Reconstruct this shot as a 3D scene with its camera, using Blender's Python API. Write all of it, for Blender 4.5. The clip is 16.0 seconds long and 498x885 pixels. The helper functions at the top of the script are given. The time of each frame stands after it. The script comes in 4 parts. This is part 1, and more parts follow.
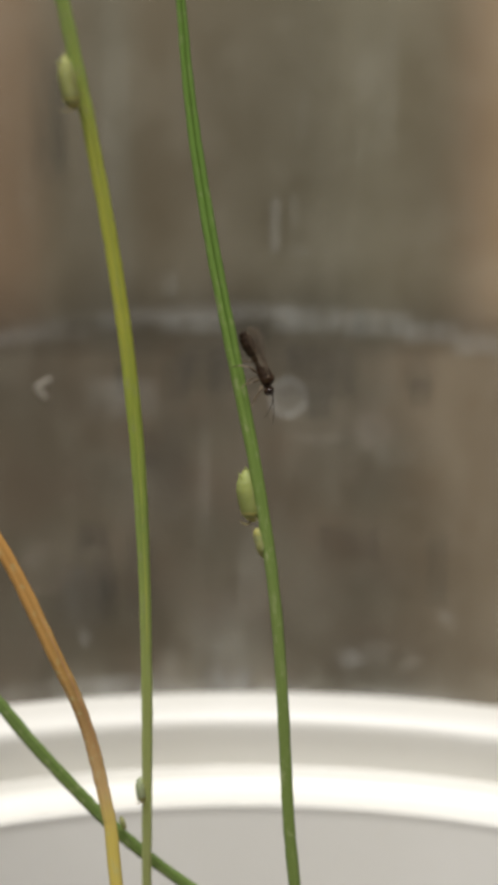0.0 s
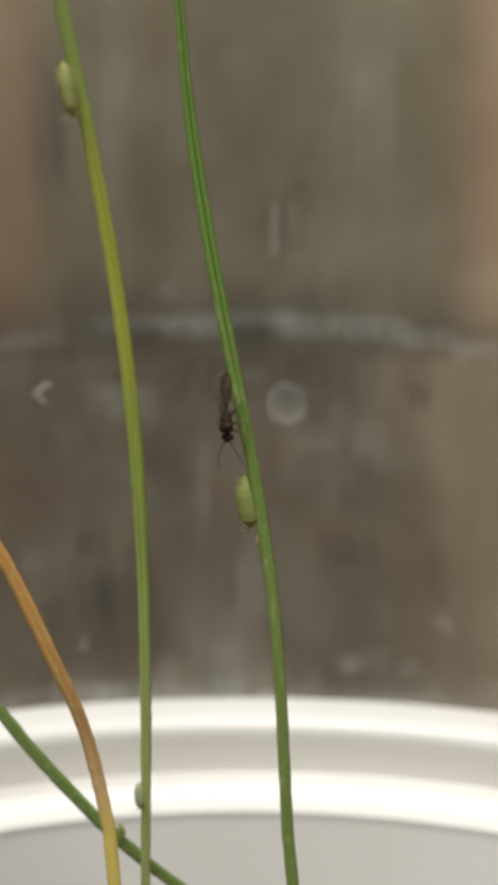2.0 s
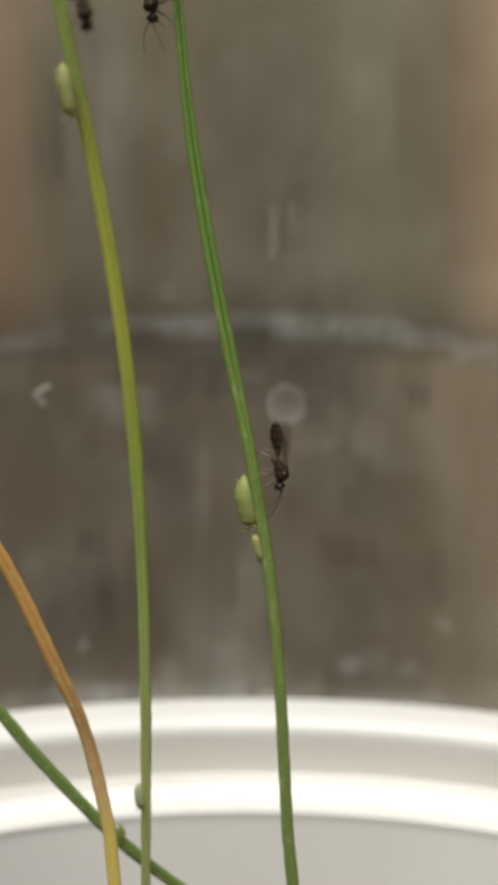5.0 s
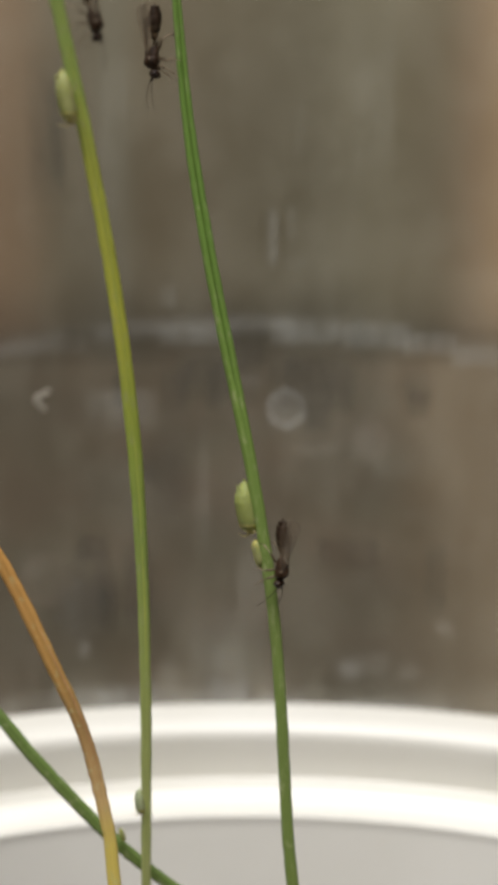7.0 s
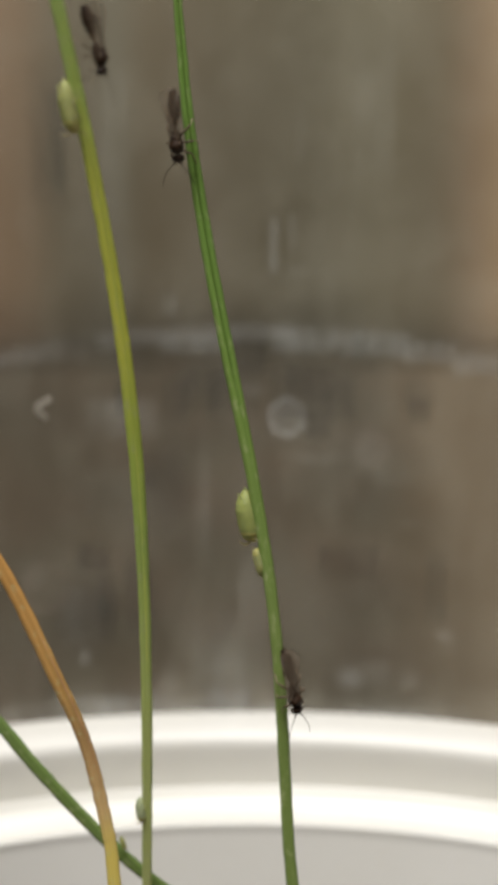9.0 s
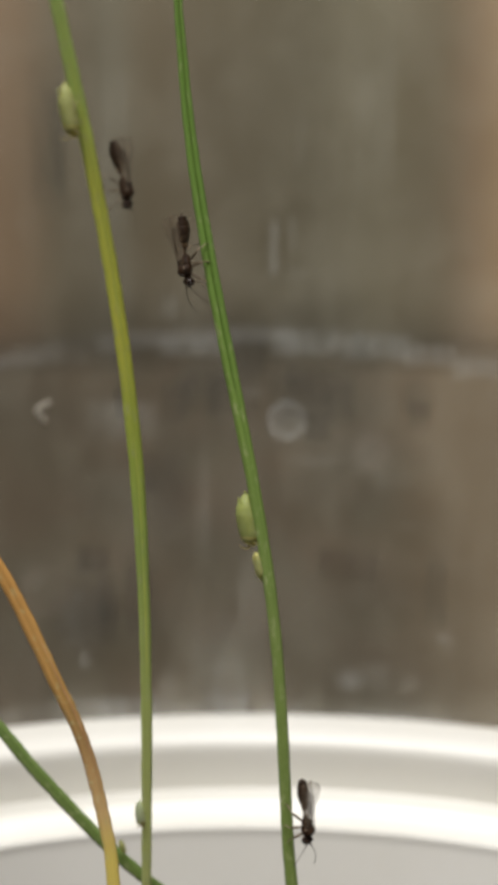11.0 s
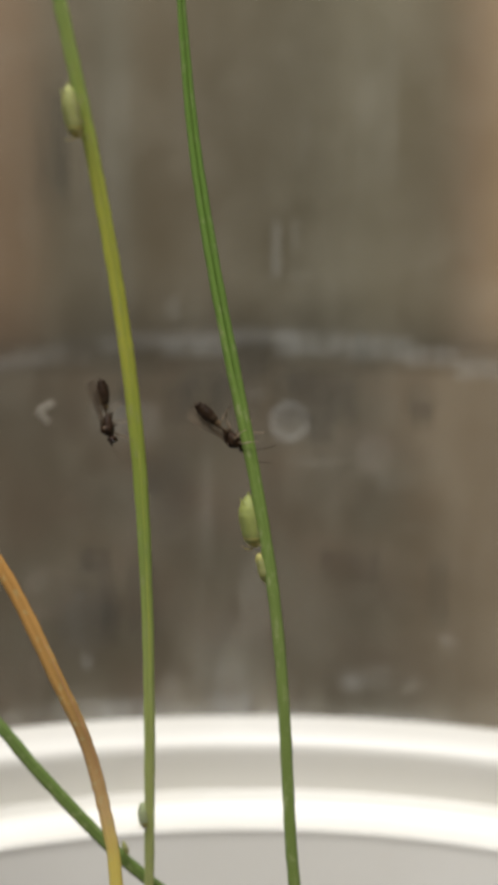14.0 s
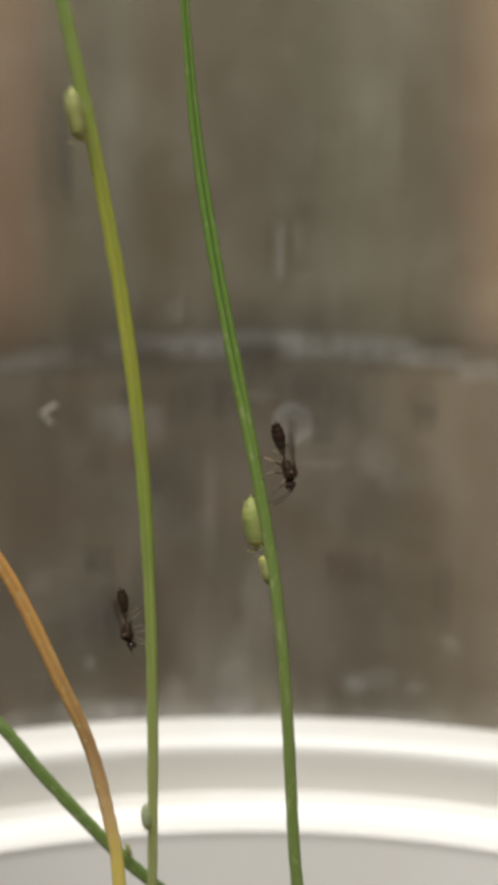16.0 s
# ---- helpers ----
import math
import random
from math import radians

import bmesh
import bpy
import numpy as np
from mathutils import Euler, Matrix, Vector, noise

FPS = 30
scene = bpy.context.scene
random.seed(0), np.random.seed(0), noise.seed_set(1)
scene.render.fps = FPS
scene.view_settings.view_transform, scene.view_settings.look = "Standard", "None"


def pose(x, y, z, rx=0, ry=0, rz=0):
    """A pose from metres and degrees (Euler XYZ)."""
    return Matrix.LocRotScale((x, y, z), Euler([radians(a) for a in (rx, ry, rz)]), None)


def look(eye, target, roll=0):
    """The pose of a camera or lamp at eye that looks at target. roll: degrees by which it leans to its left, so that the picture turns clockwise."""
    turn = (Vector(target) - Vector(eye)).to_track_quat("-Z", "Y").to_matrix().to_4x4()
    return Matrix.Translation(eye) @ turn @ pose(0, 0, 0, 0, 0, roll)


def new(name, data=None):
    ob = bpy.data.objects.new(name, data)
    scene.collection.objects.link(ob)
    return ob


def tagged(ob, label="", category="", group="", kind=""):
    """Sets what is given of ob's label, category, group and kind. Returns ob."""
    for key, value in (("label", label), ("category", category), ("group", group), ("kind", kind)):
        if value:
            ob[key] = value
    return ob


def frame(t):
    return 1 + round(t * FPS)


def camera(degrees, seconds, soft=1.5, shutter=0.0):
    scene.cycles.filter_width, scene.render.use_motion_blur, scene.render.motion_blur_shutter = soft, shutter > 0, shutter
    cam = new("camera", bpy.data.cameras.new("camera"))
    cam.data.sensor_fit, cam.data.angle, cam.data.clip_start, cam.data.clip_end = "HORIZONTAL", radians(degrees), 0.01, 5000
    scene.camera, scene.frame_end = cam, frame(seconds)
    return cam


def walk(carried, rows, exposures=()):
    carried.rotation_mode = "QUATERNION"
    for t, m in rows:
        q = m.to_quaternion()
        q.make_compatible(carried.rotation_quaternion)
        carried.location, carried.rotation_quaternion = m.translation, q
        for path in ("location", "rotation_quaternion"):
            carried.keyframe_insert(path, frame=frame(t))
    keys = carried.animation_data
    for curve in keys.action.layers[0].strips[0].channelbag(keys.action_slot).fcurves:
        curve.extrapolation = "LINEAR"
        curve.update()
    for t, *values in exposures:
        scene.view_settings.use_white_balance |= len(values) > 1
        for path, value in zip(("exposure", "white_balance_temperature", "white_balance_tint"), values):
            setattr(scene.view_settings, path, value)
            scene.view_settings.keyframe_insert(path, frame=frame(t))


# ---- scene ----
# The camera and its small sway, hand-held
cam = camera(17.412, 16.0, soft=5.4)
cam.data.dof.use_dof = True
cam.data.dof.focus_distance = 0.0605
cam.data.dof.aperture_fstop = 72.0
MM = 0.001
CAM_ROWS = [  # seconds, x, y, z in millimetres, turn in degrees
    (0, 0.018, 0.265, 79.713, 81.410, -0.115, 0.067), (0.5, -0.043, 0.254, 79.824, 81.439, -0.103, -0.001),
    (1, -0.057, 0.229, 79.781, 81.560, -0.093, -0.031), (1.5, -0.016, 0.224, 79.752, 81.603, -0.104, -0.001),
    (2, 0.005, 0.214, 79.778, 81.573, -0.116, 0.011), (2.5, 0.002, 0.221, 79.800, 81.537, -0.109, -0.018),
    (3, 0.002, 0.201, 79.810, 81.538, -0.076, -0.035), (3.5, 0.029, 0.172, 79.760, 81.576, -0.059, -0.013),
    (4, 0.012, 0.174, 79.734, 81.582, -0.068, -0.022), (6.5, 0.083, 0.074, 79.775, 81.736, 0.049, 0.049),
    (7, 0.072, 0.106, 79.902, 81.687, 0.038, 0.023), (7.5, 0.124, 0.080, 79.918, 81.757, 0.061, 0.053),
    (8, 0.108, 0.036, 79.862, 81.912, 0.043, 0.035), (8.5, 0.061, 0.012, 79.879, 81.976, 0.014, 0.004),
    (9, -0.000, 0.000, 79.900, 82.000, -0.000, -0.000), (11.5, -0.029, 0.077, 80.102, 81.952, -0.093, 0.006),
    (12, -0.001, 0.073, 80.032, 82.000, -0.099, 0.065), (12.5, 0.012, 0.102, 79.992, 82.010, -0.129, 0.091),
    (13, -0.078, 0.124, 79.993, 81.978, -0.123, 0.051), (13.5, -0.087, 0.112, 80.005, 81.991, -0.097, 0.049),
    (14, -0.103, 0.081, 80.036, 82.036, -0.076, 0.025), (14.5, -0.138, 0.067, 80.075, 82.026, -0.084, 0.023),
    (15, -0.146, 0.067, 80.104, 82.035, -0.082, 0.058), (15.5, -0.211, 0.060, 80.145, 82.025, -0.066, 0.037),
    (16, -0.079, 0.042, 80.125, 82.042, -0.077, 0.160),
]
walk(cam, [(t, pose(x * MM, y * MM, z * MM, a, b, c)) for t, x, y, z, a, b, c in CAM_ROWS],
     [(0.0, -0.02, 6720, 10), (16.0, -0.02, 6720, 10)])

# ---- light: soft daylight from above ----
world = bpy.data.worlds.new("world")
scene.world = world
world.use_nodes = True
wn, wl = world.node_tree.nodes, world.node_tree.links
sky = wn.new("ShaderNodeTexSky")
sky.sky_type, sky.sun_disc = "NISHITA", False
sky.air_density, sky.dust_density, sky.ozone_density = 0.6, 4.0, 0.2
sky.sun_elevation, sky.sun_rotation = radians(66), radians(198)
tint = wn.new("ShaderNodeMix")  # daylight that has come through a warm room
tint.data_type, tint.blend_type = "RGBA", "MULTIPLY"
tint.inputs[0].default_value = 1.0
tint.inputs[7].default_value = (1.0, 0.93, 0.75, 1)
wl.new(sky.outputs["Color"], tint.inputs[6])
wl.new(tint.outputs[2], wn["Background"].inputs["Color"])
wn["Background"].inputs["Strength"].default_value = 0.034
sun = new("sun", bpy.data.lights.new("sun", "SUN"))
sun.data.energy, sun.data.angle, sun.data.color = 4.15, radians(30), (0.968, 0.982, 1.0)
sun.matrix_basis = look((-0.042, -0.072, 0.36), (0, 0.055, 0.06))


# ---- materials ----
def ramp(nt, fac, stops, mode="LINEAR"):
    n = nt.nodes.new("ShaderNodeValToRGB")
    n.color_ramp.interpolation = mode
    e = n.color_ramp.elements
    e[0].position, e[0].color = stops[0][0], (*stops[0][1], 1)
    e[1].position, e[1].color = stops[-1][0], (*stops[-1][1], 1)
    for p, c in stops[1:-1]:
        e.new(p).color = (*c, 1)
    nt.links.new(fac, n.inputs["Fac"])
    return n.outputs["Color"]


def noise_of(nt, vec, scale, detail=4.0, rough=0.6):
    n = nt.nodes.new("ShaderNodeTexNoise")
    n.inputs["Scale"].default_value, n.inputs["Detail"].default_value, n.inputs["Roughness"].default_value = scale, detail, rough
    nt.links.new(vec, n.inputs["Vector"])
    return n.outputs["Fac"]


def stretched(nt, vec, sx, sy, sz):
    n = nt.nodes.new("ShaderNodeMapping")
    n.inputs["Scale"].default_value = (sx, sy, sz)
    nt.links.new(vec, n.inputs["Vector"])
    return n.outputs["Vector"]


def mixed(nt, fac, a, b, mode="MIX"):
    n = nt.nodes.new("ShaderNodeMix")
    n.data_type, n.blend_type = "RGBA", mode
    for sock, v in ((n.inputs["Factor"], fac), (n.inputs["A"], a), (n.inputs["B"], b)):
        if isinstance(v, bpy.types.NodeSocket):
            nt.links.new(v, sock)
        elif isinstance(v, (int, float)):
            sock.default_value = v
        else:
            sock.default_value = (*v, 1)
    # colour sockets of the mix node
    ca, cb = [s for s in n.inputs if s.type == "RGBA"]
    for sock, v in ((ca, a), (cb, b)):
        if isinstance(v, bpy.types.NodeSocket):
            nt.links.new(v, sock)
        else:
            sock.default_value = (*v, 1)
    return [s for s in n.outputs if s.type == "RGBA"][0]


def calc(nt, op, a, b=0.0, clamp=False):
    n = nt.nodes.new("ShaderNodeMath")
    n.operation, n.use_clamp = op, clamp
    for sock, v in ((n.inputs[0], a), (n.inputs[1], b)):
        if isinstance(v, bpy.types.NodeSocket):
            nt.links.new(v, sock)
        else:
            sock.default_value = v
    return n.outputs[0]


def blank(name):
    m = bpy.data.materials.new(name)
    m.use_nodes = True
    nt = m.node_tree
    co = nt.nodes.new("ShaderNodeTexCoord")
    return m, nt, nt.nodes["Principled BSDF"], co


def bump(nt, bsdf, height, strength, distance):
    n = nt.nodes.new("ShaderNodeBump")
    n.inputs["Strength"].default_value, n.inputs["Distance"].default_value = strength, distance
    nt.links.new(height, n.inputs["Height"])
    nt.links.new(n.outputs["Normal"], bsdf.inputs["Normal"])


def through_light(nt, bsdf, colour, share):
    """Lets a thin thing glow with the light that falls on its back."""
    tl = nt.nodes.new("ShaderNodeBsdfTranslucent")
    if isinstance(colour, bpy.types.NodeSocket):
        nt.links.new(colour, tl.inputs["Color"])
    else:
        tl.inputs["Color"].default_value = (*colour, 1)
    mx = nt.nodes.new("ShaderNodeMixShader")
    mx.inputs[0].default_value = share
    nt.links.new(bsdf.outputs[0], mx.inputs[1])
    nt.links.new(tl.outputs[0], mx.inputs[2])
    nt.links.new(mx.outputs[0], nt.nodes["Material Output"].inputs["Surface"])


def blade_material(name, along, groove, rough=0.42, light=0.25):
    """along: colours from root (0) to tip (1); groove: how dark the veins are."""
    m, nt, b, co = blank(name)
    sep = nt.nodes.new("ShaderNodeSeparateXYZ")
    nt.links.new(co.outputs["UV"], sep.inputs[0])
    grain = noise_of(nt, stretched(nt, co.outputs["UV"], 14, 5, 1), 1.0, 5)
    wob = calc(nt, "MULTIPLY_ADD", calc(nt, "SUBTRACT", grain, 0.5), 0.06)
    nt.nodes[-1].inputs[2].default_value = 0.0
    v = calc(nt, "ADD", sep.outputs[1], wob)
    base = ramp(nt, v, along)
    veins = noise_of(nt, stretched(nt, co.outputs["UV"], 30, 1.2, 1), 1.0, 3)
    base = mixed(nt, calc(nt, "MULTIPLY", ramp(nt, veins, [(0.42, (1, 1, 1)), (0.62, (0, 0, 0))]), groove), base, (0.25, 0.42, 0.12), "MULTIPLY")
    blot = noise_of(nt, stretched(nt, co.outputs["UV"], 3, 40, 1), 1.0, 6, 0.7)
    base = mixed(nt, calc(nt, "MULTIPLY", ramp(nt, blot, [(0.54, (0, 0, 0)), (0.70, (1, 1, 1))]), 0.6), base, (0.58, 0.60, 0.33))
    speck = noise_of(nt, stretched(nt, co.outputs["UV"], 9, 150, 1), 1.0, 4, 0.7)
    base = mixed(nt, calc(nt, "MULTIPLY", ramp(nt, speck, [(0.70, (0, 0, 0)), (0.76, (1, 1, 1))]), 0.5), base, (0.10, 0.07, 0.02))
    nt.links.new(base, b.inputs["Base Color"])
    b.inputs["Roughness"].default_value = rough
    b.inputs["Specular IOR Level"].default_value = 0.35
    bump(nt, b, veins, 0.5, 0.00004)
    through_light(nt, b, base, light)
    return m


def body_material(name, base, dark, rough, scale, light=0.0, spec=0.5, relief=0.00002, soft=0.0):
    m, nt, b, co = blank(name)
    n1 = noise_of(nt, co.outputs["Object"], scale, 5)
    n2 = noise_of(nt, co.outputs["Object"], scale * 6, 3)
    col = mixed(nt, ramp(nt, n1, [(0.35, (0, 0, 0)), (0.65, (1, 1, 1))]), dark, base)
    col = mixed(nt, calc(nt, "MULTIPLY", ramp(nt, n2, [(0.5, (0, 0, 0)), (0.7, (1, 1, 1))]), 0.35), col, dark)
    nt.links.new(col, b.inputs["Base Color"])
    b.inputs["Roughness"].default_value = rough
    b.inputs["Specular IOR Level"].default_value = spec
    bump(nt, b, n2, 0.5, relief)
    if soft:  # light wanders through a watery body
        b.inputs["Subsurface Weight"].default_value = soft
        b.inputs["Subsurface Radius"].default_value = (1.0, 0.9, 0.35)
        b.inputs["Subsurface Scale"].default_value = 0.0005
    if light:
        through_light(nt, b, col, light)
    return m


def clear_mix(nt, bsdf, fac):
    tr = nt.nodes.new("ShaderNodeBsdfTransparent")
    mx = nt.nodes.new("ShaderNodeMixShader")
    if isinstance(fac, bpy.types.NodeSocket):
        nt.links.new(fac, mx.inputs[0])
    else:
        mx.inputs[0].default_value = fac
    nt.links.new(tr.outputs[0], mx.inputs[1])
    nt.links.new(bsdf.outputs[0], mx.inputs[2])
    nt.links.new(mx.outputs[0], nt.nodes["Material Output"].inputs["Surface"])


def residue_material(name, colour, strength, grain, edge=0.45, ring=0.0, band=False):
    """A dried film on clear plastic, and a dark patch too: thin towards its ragged edge, see-through elsewhere."""
    m, nt, b, co = blank(name)
    ctr = nt.nodes.new("ShaderNodeVectorMath")
    ctr.operation = "SUBTRACT"
    nt.links.new(co.outputs["UV"], ctr.inputs[0])
    ctr.inputs[1].default_value = (0.5, 0.5, 0.0)
    ln = nt.nodes.new("ShaderNodeVectorMath")
    ln.operation = "LENGTH"
    nt.links.new(ctr.outputs[0], ln.inputs[0])
    r = calc(nt, "MULTIPLY", ln.outputs["Value"], 2.0)
    if ring:  # a drop with six blunt corners
        hexa = None
        for k in range(3):
            dt = nt.nodes.new("ShaderNodeVectorMath")
            dt.operation = "DOT_PRODUCT"
            nt.links.new(ctr.outputs[0], dt.inputs[0])
            dt.inputs[1].default_value = (math.cos(k * math.pi / 3 + 0.1), math.sin(k * math.pi / 3 + 0.1), 0)
            av = calc(nt, "ABSOLUTE", dt.outputs["Value"])
            hexa = calc(nt, "MAXIMUM", hexa, av) if hexa else av
        r = calc(nt, "ADD", calc(nt, "MULTIPLY", r, 0.45), calc(nt, "MULTIPLY", hexa, 1.21))
    if band:  # a long smear, thin at its upper and lower edge only
        sp = nt.nodes.new("ShaderNodeSeparateXYZ")
        nt.links.new(ctr.outputs[0], sp.inputs[0])
        r = calc(nt, "MULTIPLY", calc(nt, "ABSOLUTE", sp.outputs[1]), 2.0)
    info = nt.nodes.new("ShaderNodeObjectInfo")
    shift = nt.nodes.new("ShaderNodeVectorMath")
    shift.operation = "ADD"
    nt.links.new(co.outputs["Object"], shift.inputs[0])
    nt.links.new(info.outputs["Random"], shift.inputs[1])
    n = noise_of(nt, shift.outputs[0], grain, 2, 0.5)
    rr = calc(nt, "ADD", r, calc(nt, "MULTIPLY", calc(nt, "SUBTRACT", n, 0.5), 0.0 if ring else 1.0))
    fall = ramp(nt, rr, [(edge, (1, 1, 1)), (0.98, (0, 0, 0))] if not ring else
                [(0.0, (0.34,) * 3), (0.70, (0.34,) * 3), (0.86, (1, 1, 1)), (0.94, (0.9,) * 3), (1.0, (0, 0, 0))], "EASE")
    patchy = [(0.38, (0.08,) * 3), (0.62, (1, 1, 1))] if band else [(0.25, (0.35,) * 3), (0.7, (1, 1, 1))]
    fac = calc(nt, "MULTIPLY", calc(nt, "MULTIPLY", fall, ramp(nt, n, patchy)), strength, True)
    b.inputs["Base Color"].default_value = (*colour, 1)
    b.inputs["Roughness"].default_value = 0.7
    clear_mix(nt, b, fac)
    return m


def streak_material(name, colour, strength):
    """A dried film wiped into upright scratches, and a dark streaky patch too, with a soft but straight border."""
    m, nt, b, co = blank(name)
    sp = nt.nodes.new("ShaderNodeSeparateXYZ")
    nt.links.new(co.outputs["UV"], sp.inputs[0])
    soft = None
    for k, e in ((0, 0.12), (1, 0.30)):
        d = calc(nt, "MULTIPLY", calc(nt, "ABSOLUTE", calc(nt, "SUBTRACT", sp.outputs[k], 0.5)), 2.0)
        f = ramp(nt, d, [(1.0 - 2 * e, (1, 1, 1)), (1.0, (0, 0, 0))], "EASE")
        soft = calc(nt, "MULTIPLY", soft, f) if soft else f
    o = co.outputs["Object"]
    fine = noise_of(nt, stretched(nt, o, 2600, 2600, 260), 1.0, 3, 0.6)
    broad = noise_of(nt, stretched(nt, o, 420, 420, 300), 1.0, 3, 0.5)
    fac = calc(nt, "MULTIPLY", soft, calc(nt, "MULTIPLY", ramp(nt, fine, [(0.30, (0.35,) * 3), (0.68, (1, 1, 1))]), ramp(nt, broad, [(0.32, (0.35,) * 3), (0.66, (1, 1, 1))])))
    b.inputs["Base Color"].default_value = (*colour, 1)
    b.inputs["Roughness"].default_value = 0.7
    clear_mix(nt, b, calc(nt, "MULTIPLY", fac, strength, True))
    return m


def white_plastic():
    m, nt, b, co = blank("white_plastic")
    n = noise_of(nt, co.outputs["Object"], 90, 5)
    f = noise_of(nt, co.outputs["Object"], 900, 4)
    col = mixed(nt, ramp(nt, n, [(0.35, (0, 0, 0)), (0.75, (1, 1, 1))]), (0.728, 0.711, 0.660), (0.764, 0.748, 0.706))
    col = mixed(nt, calc(nt, "MULTIPLY", ramp(nt, f, [(0.62, (0, 0, 0)), (0.75, (1, 1, 1))]), 0.25), col, (0.72, 0.67, 0.58))
    nt.links.new(col, b.inputs["Base Color"])
    b.inputs["Roughness"].default_value = 0.38
    bump(nt, b, n, 0.15, 0.0003)
    return m


def clear_plastic():
    """Scuffed clear plastic with vertical wipe marks and a pale film near its foot."""
    m, nt, b, co = blank("clear_plastic")
    o = co.outputs["Object"]
    streak = noise_of(nt, stretched(nt, o, 330, 330, 45), 1.0, 5, 0.6)
    cloud = noise_of(nt, o, 150, 5, 0.6)
    sep = nt.nodes.new("ShaderNodeSeparateXYZ")
    nt.links.new(o, sep.inputs[0])
    foot = ramp(nt, calc(nt, "ADD", calc(nt, "MULTIPLY", sep.outputs[2], 100.0), calc(nt, "MULTIPLY", streak, 0.45)),
                [(0.12, (1, 1, 1)), (0.24, (0.3,) * 3), (0.50, (0, 0, 0))], "EASE")
    haze = calc(nt, "MULTIPLY", ramp(nt, streak, [(0.45, (0, 0, 0)), (0.75, (1, 1, 1))]), 0.035)
    haze = calc(nt, "ADD", haze, calc(nt, "MULTIPLY", ramp(nt, cloud, [(0.45, (0, 0, 0)), (0.75, (1, 1, 1))]), 0.06))
    haze = calc(nt, "ADD", haze, calc(nt, "MULTIPLY", calc(nt, "MULTIPLY", foot, ramp(nt, streak, [(0.42, (0.15,) * 3), (0.62, (1, 1, 1))])), 0.30))
    grime = noise_of(nt, stretched(nt, o, 420, 420, 300), 1.0, 4, 0.65)
    haze = calc(nt, "ADD", haze, calc(nt, "MULTIPLY", ramp(nt, grime, [(0.42, (0, 0, 0)), (0.72, (1, 1, 1))]), 0.03))
    haze = calc(nt, "ADD", haze, 0.006, True)
    b.inputs["Base Color"].default_value = (0.67, 0.64, 0.52, 1)
    b.inputs["Roughness"].default_value = 0.35
    clear_mix(nt, b, haze)
    return m


def backdrop_material():
    """A dull interior far behind: upright soft bands of brown, grey and tan; brightness painted in, darker below."""
    m, nt, b, co = blank("room_beyond")
    sep = nt.nodes.new("ShaderNodeSeparateXYZ")
    nt.links.new(co.outputs["Object"], sep.inputs[0])
    n = noise_of(nt, stretched(nt, co.outputs["Object"], 20, 20, 5), 1.0, 4)
    n2 = noise_of(nt, stretched(nt, co.outputs["Object"], 12, 12, 10), 1.0, 3)
    x = calc(nt, "ADD", calc(nt, "MULTIPLY", sep.outputs[0], 3.6), 0.5)
    x = calc(nt, "ADD", x, calc(nt, "MULTIPLY", calc(nt, "SUBTRACT", n, 0.5), 0.05))
    up = ramp(nt, x, [(0.0, (0.225, 0.155, 0.093)), (0.05, (0.20, 0.138, 0.082)), (0.12, (0.142, 0.119, 0.076)), (0.18, (0.138, 0.118, 0.078)),
                      (0.23, (0.142, 0.130, 0.090)), (0.29, (0.129, 0.104, 0.063)), (0.42, (0.122, 0.102, 0.063)), (0.62, (0.116, 0.101, 0.063)),
                      (0.75, (0.158, 0.140, 0.089)), (0.88, (0.158, 0.132, 0.083)), (0.955, (0.262, 0.191, 0.120)), (1.0, (0.345, 0.251, 0.147))])
    # shading put into the colour: dimmed at the foot to meet the table
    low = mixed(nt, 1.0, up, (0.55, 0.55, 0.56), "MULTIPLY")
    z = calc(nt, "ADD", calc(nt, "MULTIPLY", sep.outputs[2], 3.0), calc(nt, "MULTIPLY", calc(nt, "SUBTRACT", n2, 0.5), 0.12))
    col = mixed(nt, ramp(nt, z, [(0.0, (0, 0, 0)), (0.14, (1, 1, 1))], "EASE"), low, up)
    # brightness that rises with height, multiplied into the colour
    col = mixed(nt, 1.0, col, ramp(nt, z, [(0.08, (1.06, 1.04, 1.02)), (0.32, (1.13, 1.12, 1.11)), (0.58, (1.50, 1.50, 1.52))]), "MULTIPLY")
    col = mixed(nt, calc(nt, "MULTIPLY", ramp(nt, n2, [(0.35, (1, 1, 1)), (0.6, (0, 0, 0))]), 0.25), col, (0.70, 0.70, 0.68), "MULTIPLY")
    nt.links.new(col, b.inputs["Base Color"])
    b.inputs["Roughness"].default_value = 0.9
    return m


